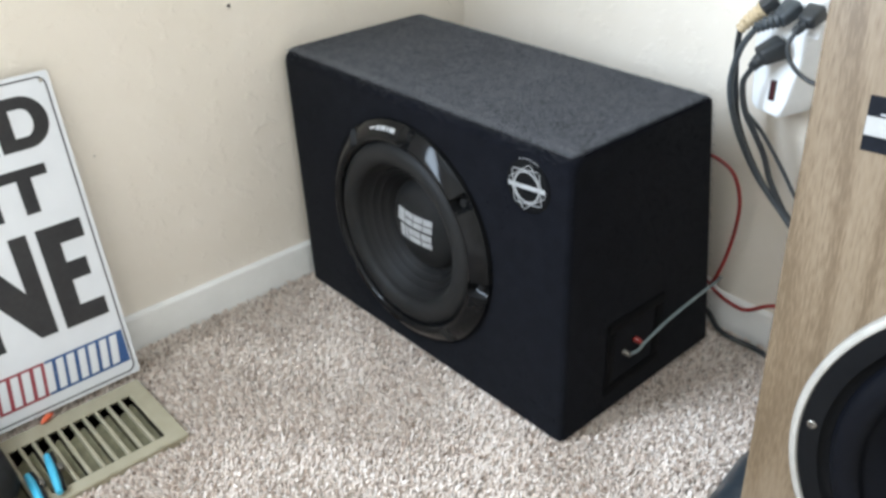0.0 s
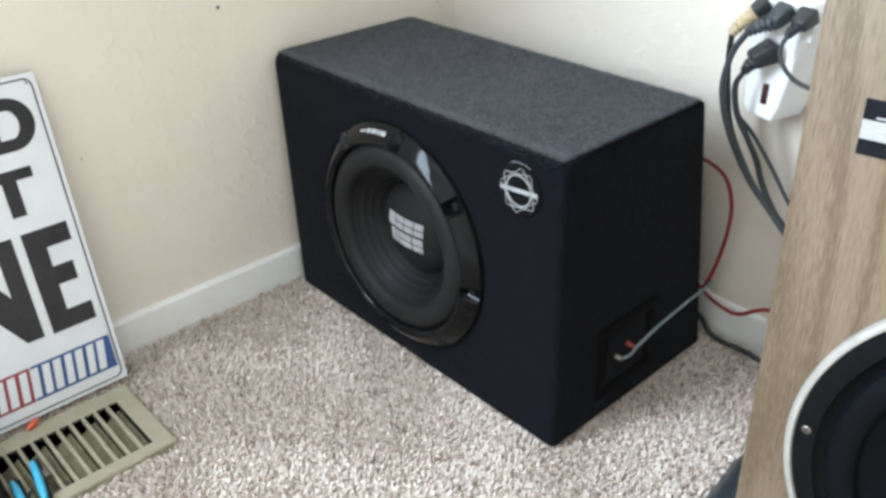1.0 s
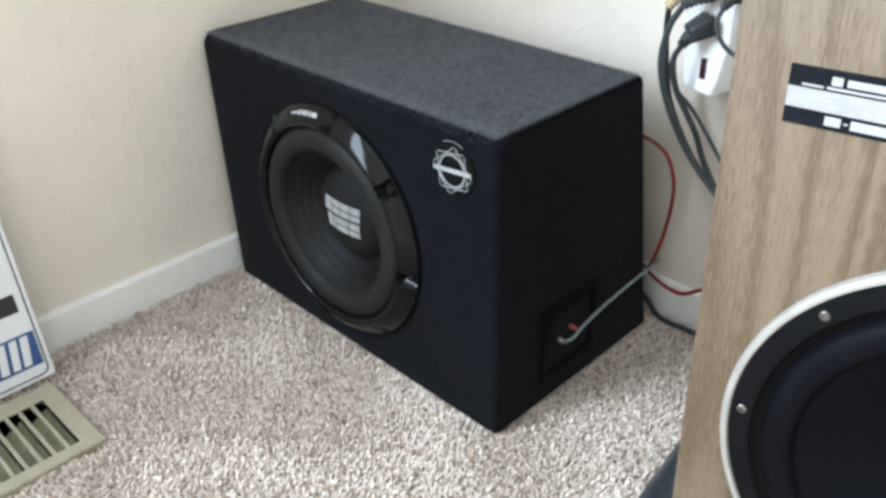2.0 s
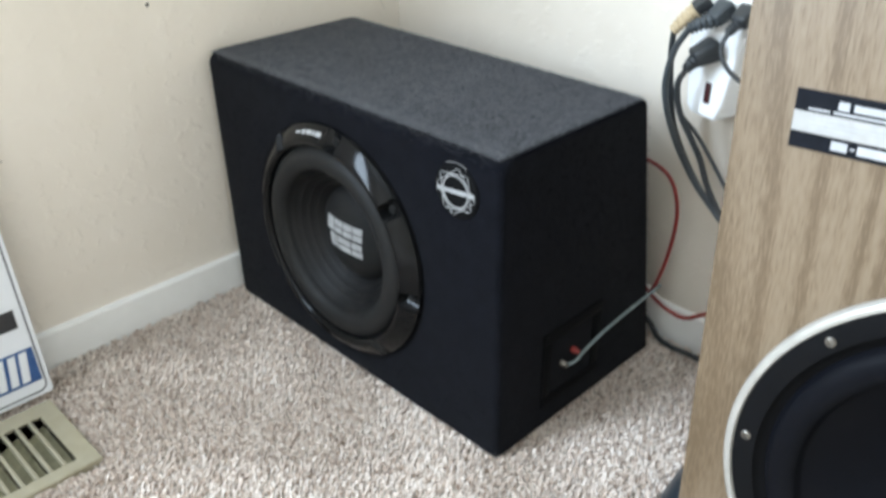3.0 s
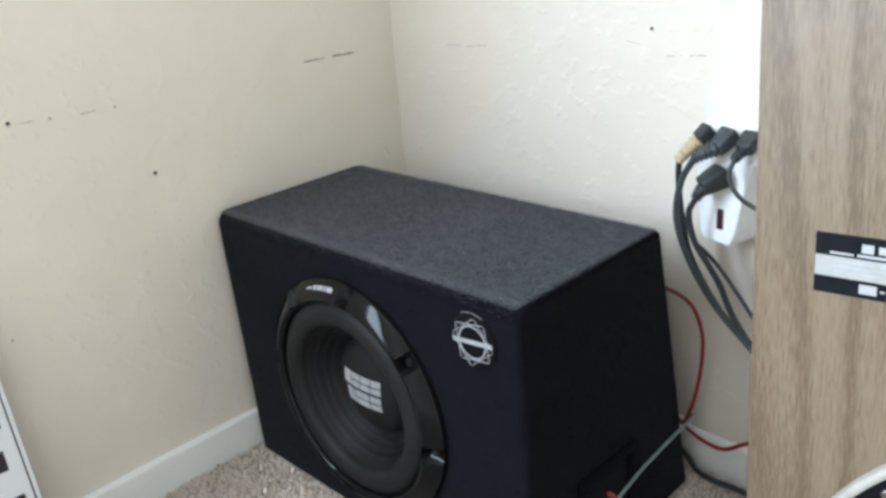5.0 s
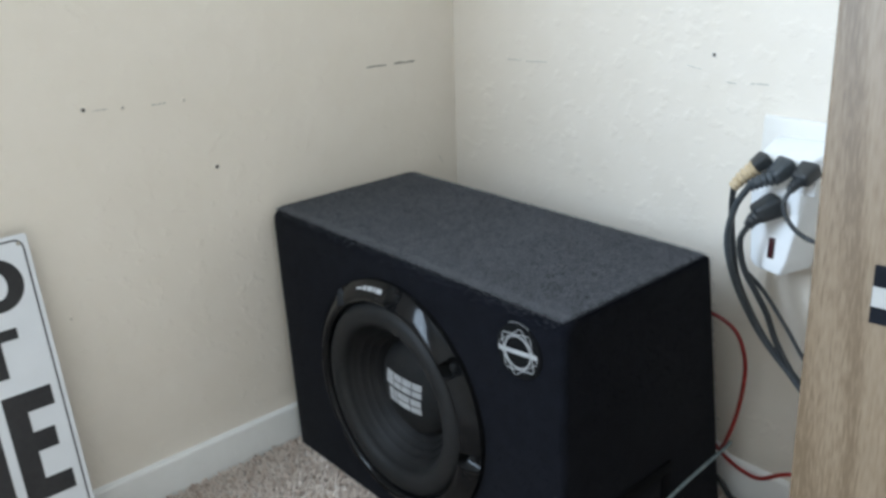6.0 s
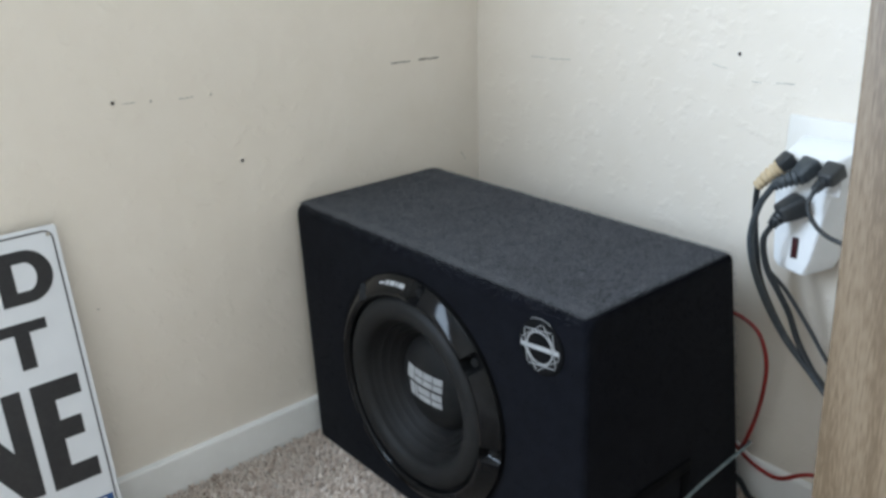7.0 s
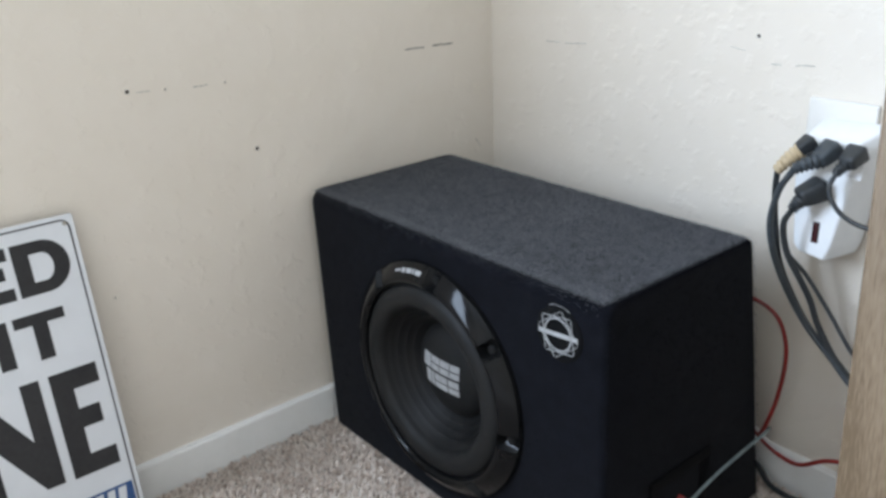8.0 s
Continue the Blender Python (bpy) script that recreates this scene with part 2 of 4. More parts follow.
def lathe(profile, n=96, start=0.0, sweep=360.0):
    """Turns (radius, forward) pairs about the y axis; forward is towards -y."""
    bm = bmesh.new()
    closed = sweep >= 359.9
    rings = []
    for k in range(n if closed else n + 1):
        a = radians(start + sweep * k / n)
        rings.append([bm.verts.new((r * math.cos(a), -f, r * math.sin(a))) for r, f in profile])
    for k in range(n):
        a, b = rings[k], rings[(k + 1) % len(rings)]
        for q in range(len(profile) - 1):
            bm.faces.new((a[q], b[q], b[q + 1], a[q + 1]))
    bmesh.ops.remove_doubles(bm, verts=bm.verts, dist=1e-6)
    bmesh.ops.recalc_face_normals(bm, faces=bm.faces)
    return bm


def smooth_path(points, steps=8):
    """A Catmull-Rom line through the points."""
    p = [Vector(q) for q in points]
    p = [2 * p[0] - p[1], *p, 2 * p[-1] - p[-2]]
    out = []
    for k in range(1, len(p) - 2):
        for s in range(steps):
            t = s / steps
            a, b, c, d = p[k - 1 : k + 3]
            out.append(0.5 * (2 * b + (c - a) * t + (2 * a - 5 * b + 4 * c - d) * t * t + (3 * b - a - 3 * c + d) * t**3))
    return out + [p[-2]]


def tube(points, radius, n=8, steps=8, bm=None, offset=None, flat=1.0):
    """A round cord along the points; radius may be a function of 0..1."""
    own = bm or bmesh.new()
    line = smooth_path(points, steps) if steps > 1 else [Vector(q) for q in points]
    if offset:
        line = [q + Vector(offset) for q in line]
    rings, side = [], None
    for k, q in enumerate(line):
        d = (line[min(k + 1, len(line) - 1)] - line[max(k - 1, 0)]).normalized()
        side = (side - d * side.dot(d)).normalized() if side else d.orthogonal().normalized()
        up = d.cross(side)
        r = radius(k / (len(line) - 1)) if callable(radius) else radius
        rings.append([own.verts.new(q + r * (math.cos(2 * math.pi * s / n) * side + flat * math.sin(2 * math.pi * s / n) * up)) for s in range(n)])
    for a, b in zip(rings, rings[1:]):
        for s in range(n):
            own.faces.new((a[s], a[(s + 1) % n], b[(s + 1) % n], b[s]))
    own.faces.new(rings[0][::-1]), own.faces.new(rings[-1])
    return own


def slab(outline, depth, hole=None):
    """A flat shape in x and z with its face towards -y, depth thick."""
    bm = bmesh.new()
    f0, b0 = [[bm.verts.new((x, y, z)) for x, z in outline] for y in (-depth, 0.0)]
    n = len(outline)
    if hole:
        f1, b1 = [[bm.verts.new((x, y, z)) for x, z in hole] for y in (-depth, 0.0)]
    for k in range(n):
        j = (k + 1) % n
        bm.faces.new((f0[k], f0[j], b0[j], b0[k]))
        if hole:
            bm.faces.new((f0[k], f1[k], f1[j], f0[j]))
            bm.faces.new((f1[k], b1[k], b1[j], f1[j]))
    if not hole:
        bm.faces.new(f0[::-1])
    bmesh.ops.recalc_face_normals(bm, faces=bm.faces)
    return bm


def strip(points, width, depth):
    """A printed line of even width through (x, z) points, lying on y = 0."""
    bm = bmesh.new()
    rows = []
    for k, (x, z) in enumerate(points):
        a, b = points[max(k - 1, 0)], points[min(k + 1, len(points) - 1)]
        d = Vector((b[0] - a[0], b[1] - a[1])).normalized() * width / 2
        rows.append([bm.verts.new((x + s * d.y, y, z - s * d.x)) for s, y in ((-1, -depth), (1, -depth), (1, 0), (-1, 0))])
    for a, b in zip(rows, rows[1:]):
        for k in range(4):
            bm.faces.new((a[k], a[(k + 1) % 4], b[(k + 1) % 4], b[k]))
    bm.faces.new(rows[0][::-1]), bm.faces.new(rows[-1])
    bmesh.ops.recalc_face_normals(bm, faces=bm.faces)
    return bm


def cut_round(bm, cx, cz, r, n=96):
    """Opens a round hole in the face towards -y."""
    bm.normal_update()
    face = max((f for f in bm.faces if f.normal.y < -0.99), key=lambda f: f.calc_area())
    y = face.calc_center_median().y
    loop = list(face.edges)
    bmesh.ops.delete(bm, geom=[face], context="FACES_ONLY")
    ring = [bm.verts.new((cx + r * math.cos(2 * math.pi * k / n), y, cz + r * math.sin(2 * math.pi * k / n))) for k in range(n)]
    edges = [bm.edges.new((ring[k], ring[(k + 1) % n])) for k in range(n)]
    bmesh.ops.triangle_fill(bm, edges=loop + edges, use_beauty=True, normal=(0, -1, 0))
    back = [bm.verts.new((v.co.x, y + 0.018, v.co.z)) for v in ring]
    for k in range(n):
        j = (k + 1) % n
        bm.faces.new((ring[k], ring[j], back[j], back[k]))
    return bm


def arc(cx, cz, r, a0, a1, n=24, rx=None):
    return [(cx + (rx or r) * math.cos(radians(a0 + (a1 - a0) * k / n)), cz + r * math.sin(radians(a0 + (a1 - a0) * k / n))) for k in range(n + 1)]


# ---- setting ----
west = bmesh.new()
for y0, y1, z0, z1 in ((SOUTH_Y - 0.12, WIN[0], -0.05, CEIL), (WIN[1], WALL_Y + 0.12, -0.05, CEIL), (WIN[0], WIN[1], -0.05, WIN[2]), (WIN[0], WIN[1], WIN[3], CEIL)):
    box(WALL_X - 0.12, WALL_X, y0, y1, z0, z1, bm=west)
setting("wall_west", west, WALL, "cream painted wall with light sprayed plaster texture")
setting("wall_north", box(WALL_X, EAST_X, WALL_Y, WALL_Y + 0.12, -0.05, CEIL), WALL, "cream painted wall with light sprayed plaster texture")
setting("wall_east", box(EAST_X, EAST_X + 0.12, SOUTH_Y - 0.12, WALL_Y + 0.12, -0.05, CEIL), WALL, "plain cream painted wall")
setting("wall_south", box(WALL_X, EAST_X, SOUTH_Y - 0.12, SOUTH_Y, -0.05, CEIL), WALL, "plain cream painted wall")
setting("ceiling", box(WALL_X - 0.12, EAST_X + 0.12, SOUTH_Y - 0.12, WALL_Y + 0.12, CEIL, CEIL + 0.1), CEILING, "plain white ceiling")
win = tagged(new("window_1"), "white framed window letting in daylight", "", "", "structure")
for y0, y1, z0, z1 in ((WIN[0], WIN[0] + 0.05, WIN[2], WIN[3]), (WIN[1] - 0.05, WIN[1], WIN[2], WIN[3]), (WIN[0] + 0.05, WIN[1] - 0.05, WIN[2], WIN[2] + 0.05), (WIN[0] + 0.05, WIN[1] - 0.05, WIN[3] - 0.05, WIN[3])):
    part("window_frame", box(WALL_X - 0.11, WALL_X - 0.05, y0, y1, z0, z1, 0.004), TRIM, win)
pane = part("pane", box(WALL_X - 0.085, WALL_X - 0.08, WIN[0] + 0.05, WIN[1] - 0.05, WIN[2] + 0.05, WIN[3] - 0.05), GLASS, win, "clear glass pane", False)
pane.visible_shadow = False

VENT = (0.056, 0.190, -0.600, -0.303)  # floor register: x0, x1, y0, y1
floor = bmesh.new()
hx0, hx1, hy0, hy1 = VENT[0] + 0.014, VENT[1] - 0.014, VENT[2] + 0.014, VENT[3] - 0.014
for x0, x1, y0, y1 in ((WALL_X, hx0, SOUTH_Y, WALL_Y), (hx1, EAST_X, SOUTH_Y, WALL_Y), (hx0, hx1, SOUTH_Y, hy0), (hx0, hx1, hy1, WALL_Y)):
    box(x0, x1, y0, y1, -0.05, -0.007, bm=floor)
setting("floor", floor, BACKING, "speckled beige wall-to-wall carpet")


def baseboard(name, length, m):
    """A white board with an eased top edge, along x, face towards -y."""
    bm = bmesh.new()
    outline = [(0.0, -0.02), (-0.012, -0.02), (-0.010, 0.0420)] + [(-0.0075 + 0.0025 * math.cos(radians(a)), 0.0420 + 0.0025 * math.sin(radians(a))) for a in range(165, 60, -15)] + [(0.0, 0.0450)]
    a, b = [[bm.verts.new((x, y, z)) for y, z in outline] for x in (0.0, length)]
    for k in range(len(outline)):
        j = (k + 1) % len(outline)
        bm.faces.new((a[k], a[j], b[j], b[k]))
    bm.faces.new(a), bm.faces.new(b)
    bmesh.ops.recalc_face_normals(bm, faces=bm.faces)
    bm.transform(m)
    return setting(name, bm, TRIM, "low white painted baseboard", True)


baseboard("baseboard_north", EAST_X - WALL_X - 0.010, pose(WALL_X + 0.010, WALL_Y, 0))
baseboard("baseboard_west", WALL_Y - SOUTH_Y, pose(WALL_X, SOUTH_Y, 0, 0, 0, 90))

# ---- subwoofer ----
BX, BH, BD_TOP, BD_BOT = 0.490, 0.3485, 0.236, 0.296


def enclosure():
    """A wedge box wrapped in carpet: deeper at the foot than at the top, edges softly rounded."""
    bm = bmesh.new()
    rows = [[bm.verts.new((x, y, z)) for y, z in ((0, -0.004), (BD_BOT, -0.004), (BD_TOP, BH), (0, BH))] for x in (-0.003, BX)]
    a, b = rows
    for k in range(4):
        j = (k + 1) % 4
        bm.faces.new((a[k], a[j], b[j], b[k]))
    bm.faces.new(a), bm.faces.new(b)
    for v in b:
        v.co.x -= 0.008 * v.co.z / BH - 0.004
    for v in a:
        v.co.x = 0.006 - 0.014 * max(v.co.z, 0.0) / BH
        if v.co.z > 0.1:
            v.co.z -= 0.003
    bmesh.ops.recalc_face_normals(bm, faces=bm.faces)
    lip = [e for e in bm.edges if all(v.co.y < 0.01 and v.co.z > 0.3 for v in e.verts)]
    bmesh.ops.bevel(bm, geom=lip, offset=0.018, segments=6, affect="EDGES", profile=0.5)
    sharp = [e for e in bm.edges if e.calc_face_angle(0) > radians(30)]
    bmesh.ops.bevel(bm, geom=sharp, offset=0.008, segments=4, affect="EDGES", profile=0.5)
    return cut_round(bm, 0.239, 0.171, 0.1195)


sub = thing("subwoofer", "black carpeted wedge subwoofer box standing on the speckled carpet", "subwoofer")
part("enclosure", enclosure(), BLACK_CARPET, sub, "charcoal black carpet-wrapped wedge cabinet")
driver = new("driver")
driver.parent = sub
driver.location = (0.239, 0.0, 0.171)


def frame_ring():
    """The moulded outer frame with eight screw recesses let into its rim."""
    bm = bmesh.new()
    n, rings = 256, []
    for k in range(n):
        deg = 360.0 * k / n
        off = min(abs((deg - 83 + 22.5 + 360) % 45 - 22.5), 22.5)
        cut = max(0.0, min(1.0, (3.6 - off) / 1.0))
        prof = [(0.1440, -0.002), (0.1440, 0.0055), (0.1431, 0.0073), (0.1275, 0.0168), (0.1262, 0.0174), (0.1242, 0.0174), (0.1218, 0.0167), (0.1200, 0.0152), (0.1190, 0.0130), (0.1185, 0.0080), (0.1185, 0.0)]
        a = radians(deg)
        row = []
        for r, f in prof:
            if 0.1240 < r < 0.1435:
                f = f * (1 - cut) + min(f, 0.0045) * cut
            row.append(bm.verts.new((r * math.cos(a), -f, r * math.sin(a))))
        rings.append(row)
    for k in range(n):
        a, b = rings[k], rings[(k + 1) % n]
        for q in range(len(a) - 1):
            bm.faces.new((a[q], b[q], b[q + 1], a[q + 1]))
    bmesh.ops.recalc_face_normals(bm, faces=bm.faces)
    return bm


part("speaker_frame", frame_ring(), BLACK_GLOSS, driver, "glossy black moulded frame")
roll = [(0.1200, 0.0110)] + [(0.1030 + 0.0150 * math.cos(radians(a)), 0.0050 + 0.0115 * math.sin(radians(a))) for a in range(10, 181, 17)] + [(0.0870, 0.0030), (0.0850, 0.0000)]
part("surround", lathe(roll, 128), RUBBER, driver, "dark grey rubber roll surround")
part("cone", lathe([(0.0865, 0.0015), (0.0845, -0.0030), (0.0805, -0.0062), (0.0795, -0.0054), (0.0785, -0.0066), (0.0765, -0.0115), (0.0735, -0.0140), (0.0725, -0.0132), (0.0715, -0.0146), (0.0695, -0.0195), (0.0668, -0.0216), (0.0658, -0.0208), (0.0648, -0.0224), (0.0560, -0.0340), (0.0450, -0.0430)], 128), CONE, driver)
cap = [(0.0600, -0.0310)] + [(0.0590 * math.cos(radians(a)), -0.0310 + 0.0230 * math.sin(radians(a))) for a in range(6, 90, 7)] + [(0.0005, -0.0080)]
dust_cap = part("dust_cap", lathe(cap, 96), BLACK_MATTE, driver, "black domed dust cap")
for k in range(8):
    a = radians(83 - 45 * k)
    bm = lathe([(0.0048, 0.0), (0.0048, 0.0022), (0.0040, 0.0032), (0.0018, 0.0032), (0.0012, 0.0016), (0.0003, 0.0016)], 16)
    bm.transform(pose(0.1325 * math.cos(a), -0.0045, 0.1325 * math.sin(a)))
    part("screw", bm, BLACK_MATTE, driver)


def dome_y(x, z):
    r = min(math.hypot(x, z), 0.0585)
    return -(-0.0310 + 0.0230 * math.sqrt(max(0.0, 1 - (r / 0.0590) ** 2)))


def on_dome(bm):
    for v in bm.verts:
        v.co.y += dome_y(v.co.x, v.co.z) - 0.0003
    return bm


# the mark on the cap: two rows of pale blocks
for row_z, row_h, cuts in ((0.0035, 0.0175, ((-0.034, -0.019, 1), (-0.0178, -0.0025, 2), (-0.0013, 0.0145, 2), (0.0157, 0.030, 3))), (-0.0180, 0.0185, ((-0.028, -0.0185, 1), (-0.017, -0.012, 0), (-0.0105, 0.0115, 2), (0.013, 0.029, 3)))):
    for x0, x1, kind in cuts:
        z0, z1 = row_z, row_z + row_h
        fields = [(x0, x1, z0, z1)] if kind < 2 else [(x0, x1, z0, z0 + 0.44 * row_h), (x0, x1, z0 + 0.52 * row_h, z1)]
        bm = bmesh.new()
        for xa, xb, za, zb in fields:
            grid = [[bm.verts.new((xa + (xb - xa) * p / 3, -0.0004, za + (zb - za) * q / 3)) for p in range(4)] for q in range(4)]
            for q in range(3):
                for p in range(3):
                    bm.faces.new((grid[q][p], grid[q][p + 1], grid[q + 1][p + 1], grid[q + 1][p]))
        part("printed_block", on_dome(bm), SILVER, driver, "silver-white printed block")

# maker's bar on the frame, between two recesses
for a0, a1, w in ((91, 95, 0.0046), (95.8, 97.2, 0.0046), (98, 102, 0.0044), (102.8, 105.5, 0.0046), (106.4, 111, 0.0022)):
    bm = strip(arc(0, 0, 0.1352, a1, a0, 8), w, 0.0004)
    for v in bm.verts:
        v.co.y -= 0.0168 - (math.hypot(v.co.x, v.co.z) - 0.1275) * 0.609 + 0.0003
    part("printed_bar", bm, SILVER, driver, "pale printed bar")

emblem = new("emblem")
emblem.parent = sub
emblem.location = (0.4315, -0.0002, 0.3025)
part("emblem_plate", lathe([(0.0285, -0.001), (0.0285, 0.0012), (0.0272, 0.0020), (0.0255, 0.0024), (0.0005, 0.0024)], 64), CUP, emblem, "round black badge plate")
for shape, w in ((arc(0, 0, 0.0165, 0, 360, 48), 0.0014), ([(-0.0245, -0.0024), (0.0245, 0.0024)], 0.0044)):
    bm = strip(shape, w, 0.0006)
    for v in bm.verts:
        v.co.y -= 0.0027
    part("emblem_stroke", bm, SILVER, emblem, "brushed silver stroke")
for turn in (8, 38):
    for k in range(4):
        a = radians(turn + 90 * k)
        c, s = math.cos(a), math.sin(a)
        bm = strip([(0.0182 * c - q * s, 0.0182 * s + q * c) for q in (-0.017, -0.006, 0.006, 0.017)], 0.0007, 0.0005)
        for v in bm.verts:
            v.co.y -= 0.0026
        part("emblem_stroke", bm, SILVER, emblem, "brushed silver stroke")
bm = strip(arc(0.001, 0.003, 0.0275, 62, 118, 16), 0.0004, 0.0004)
for v in bm.verts:
    v.co.y -= 0.0026
part("emblem_stroke", bm, SILVER, emblem, "thin silver arc")

cup = new("terminal_cup")
cup.parent = sub
cup.matrix_local = pose(BX + 0.0005, 0.124, 0.076, 0, 0, 90)
rim = bmesh.new()
for x0, x1, z0, z1 in ((-0.052, 0.052, 0.036, 0.050), (-0.052, 0.052, -0.050, -0.036), (-0.052, -0.038, -0.036, 0.036), (0.038, 0.052, -0.036, 0.036)):
    box(x0, x1, -0.004, 0.004, z0, z1, 0.0015, 2, rim)
part("cup_rim", rim, CUP, cup, "black plastic rim")
part("cup_bowl", box(-0.038, 0.038, -0.0008, 0.002, -0.036, 0.036), CUP, cup)
for x, mat, lab in ((-0.018, STEEL, "bare silver binding post"), (0.002, RED_WIRE, "red binding post")):
    bm = lathe([(0.0036, 0.0), (0.0036, 0.006), (0.0028, 0.007), (0.0028, 0.010), (0.0004, 0.0105)], 20)
    bm.transform(pose(x, -0.001, -0.002 if x < 0 else 0.006))
    part("binding_post", bm, mat, cup, lab)

# ---- floorstanding loudspeaker ----
CAB = pose(0.7512 - 0.020, -0.0517, 0.0, 0, 0, 5) @ pose(0, 0, -0.004, 0, -1.8, 0)
CW, CH, CD = 0.394, 0.690, 0.270
speaker = thing("loudspeaker", "large pale oak veneer loudspeaker with a big dark woofer", "loudspeaker", CAB)
WX, WZ, WR = 0.1970, 0.2430, 0.1670
cab = cut_round(box(0, CW, 0, CD, 0, CH, 0.003, 2), WX, WZ, WR - 0.012)
part("cabinet", cab, WOOD, speaker, "oak veneer cabinet")
woofer = new("woofer")
woofer.parent = speaker
woofer.location = (WX, 0, WZ)
part("trim_ring", lathe([(WR, -0.002), (WR, 0.005), (WR - 0.0010, 0.0070), (WR - 0.0032, 0.0080), (WR - 0.0055, 0.0075), (WR - 0.0065, 0.0052)], 160), WHITE_RING, woofer, "pale metal trim ring")
part("basket", lathe([(WR - 0.0063, 0.0053), (WR - 0.0075, 0.0062), (WR - 0.0215, 0.0064), (WR - 0.0235, 0.0030), (WR - 0.029, 0.0010)], 160), CUP, woofer, "black gasket ring")
q = WR - 0.029
part("surround", lathe([(q, 0.0012)] + [(q - 0.012 + 0.011 * math.cos(radians(a)), 0.002 + 0.008 * math.sin(radians(a))) for a in range(15, 181, 15)] + [(q - 0.025, 0.0)], 160), WOOFER_BLUE, woofer, "dark blue-black foam roll surround")
part("cone", lathe([(q - 0.0245, 0.0005), (q - 0.030, -0.003), (0.055, -0.046), (0.050, -0.048)] + [(0.050 * math.cos(radians(a)), -0.048 + 0.018 * math.sin(radians(a))) for a in range(10, 90, 10)] + [(0.0004, -0.030)], 128), WOOFER_BLUE, woofer, "dark blue-black paper cone")
for deg in (137.5, 177.5, 97.5, 57.5, 17.5, 217.5, 257.5, 297.5, 337.5):
    a = radians(deg)
    bm = lathe([(0.0035, 0.0), (0.0035, 0.0008), (0.0028, 0.0014), (0.0021, 0.0014), (0.0017, 0.0002), (0.0003, 0.0002)], 18)
    bm.transform(pose((WR - 0.0145) * math.cos(a), -0.0063, (WR - 0.0145) * math.sin(a)))
    part("screw", bm, STEEL, woofer, "worn steel screw")
badge = new("badge")
badge.parent = speaker
badge.location = (0.0355, 0.0, 0.4645)
part("badge_plate", box(0, 0.0785, -0.0016, 0.001, -0.0005, 0.0348, 0.0004, 1), BADGE_BLACK, badge, "glossy black name plate")
part("badge_band", box(0.0004, 0.0781, -0.0020, -0.0014, 0.0100, 0.0222), BADGE_SILVER, badge, "silver band")
bars = [(0.0240, 0.0300, 0.0262, 0.0312), (0.0325, 0.0560, 0.0266, 0.0308), (0.0080, 0.0200, 0.0236, 0.0248), (0.0220, 0.0600, 0.0236, 0.0250), (0.0240, 0.0330, 0.0024, 0.0078), (0.0345, 0.0370, 0.0046, 0.0056), (0.0385, 0.0600, 0.0024, 0.0078)]
for x0, x1, z0, z1 in bars:
    part("printed_bar", box(x0, x1, -0.0020, -0.0014, z0, z1), BADGE_GREY, badge)
for x0, x1, z in ((0.010, 0.031, 0.0190), (0.034, 0.052, 0.0190), (0.010, 0.040, 0.0160), (0.044, 0.066, 0.0160), (0.010, 0.036, 0.0130), (0.062, 0.070, 0.0188)):
    part("printed_bar", box(x0, x1, -0.0023, -0.0018, z, z + 0.0011), BADGE_GREY, badge, "thin grey line of print")

# ---- leaning metal sign ----
LEAN_TOP = math.degrees(math.atan2(0.058, 0.392))
sign = thing("metal_sign", "white metal sign with black block letters, leaning against the wall", "sign",
             pose(0.0455, -0.2920, 0.0075, 0, 0, 90) @ pose(0, 0, 0, -LEAN_TOP, 0, 0))
SW, SH = 0.290, 0.3845


def sheet(x0, x1, z0, z1, r, n=6):
    out = []
    for cx, cz, a in ((x1 - r, z1 - r, 0), (x0 + r, z1 - r, 90), (x0 + r, z0 + r, 180), (x1 - r, z0 + r, 270)):
        out += arc(cx, cz, r, a, a + 90, n)
    return out


bm = slab(sheet(-SW, 0, 0, SH, 0.003), 0.0014)
part("sheet", bm, SIGN_WHITE, sign, "white enamelled sheet")


def printed(name, bm, mat, label="", lift=0.0015):
    for v in bm.verts:
        v.co.y -= lift
    return part(name, bm, mat, sign, label, False)


printed("border", slab(sheet(-SW + 0.0045, -0.0045, 0.0045, SH - 0.0045, 0.010), 0.0003, sheet(-SW + 0.0062, -0.0062, 0.0062, SH - 0.0062, 0.0085)), SIGN_BLACK, "thin black border line")


def block(x0, x1, z0, z1, bm=None):
    return box(x0, x1, -0.0003, 0, z0, z1, bm=bm)


def letter_e(x0, x1, z0, z1, w, h):
    bm = block(x0, x0 + w, z0, z1)
    for a, cut in ((z0, 0), (z1 - h, 0), ((z0 + z1 - h) / 2 + 0.004 * (z1 - z0) / 0.12, 0.006)):
        block(x0 + w, x1 - cut * (x1 - x0) / 0.05, a, a + h, bm)
    return bm


def letter_d(x0, x1, z0, z1, w):
    zm, hh = (z0 + z1) / 2, (z1 - z0) / 2
    outer = [(x0, z0)] + arc(x1 - hh * 0.95, zm, hh, -90, 90, 20, hh * 0.95) + [(x0, z1)]
    inner = [(x0 + w, z0 + w * 0.8)] + arc(x1 - hh * 0.95, zm, hh - w * 0.8, -90, 90, 20, hh * 0.95 - w) + [(x0 + w, z1 - w * 0.8)]
    return slab(outer, 0.0003, inner)


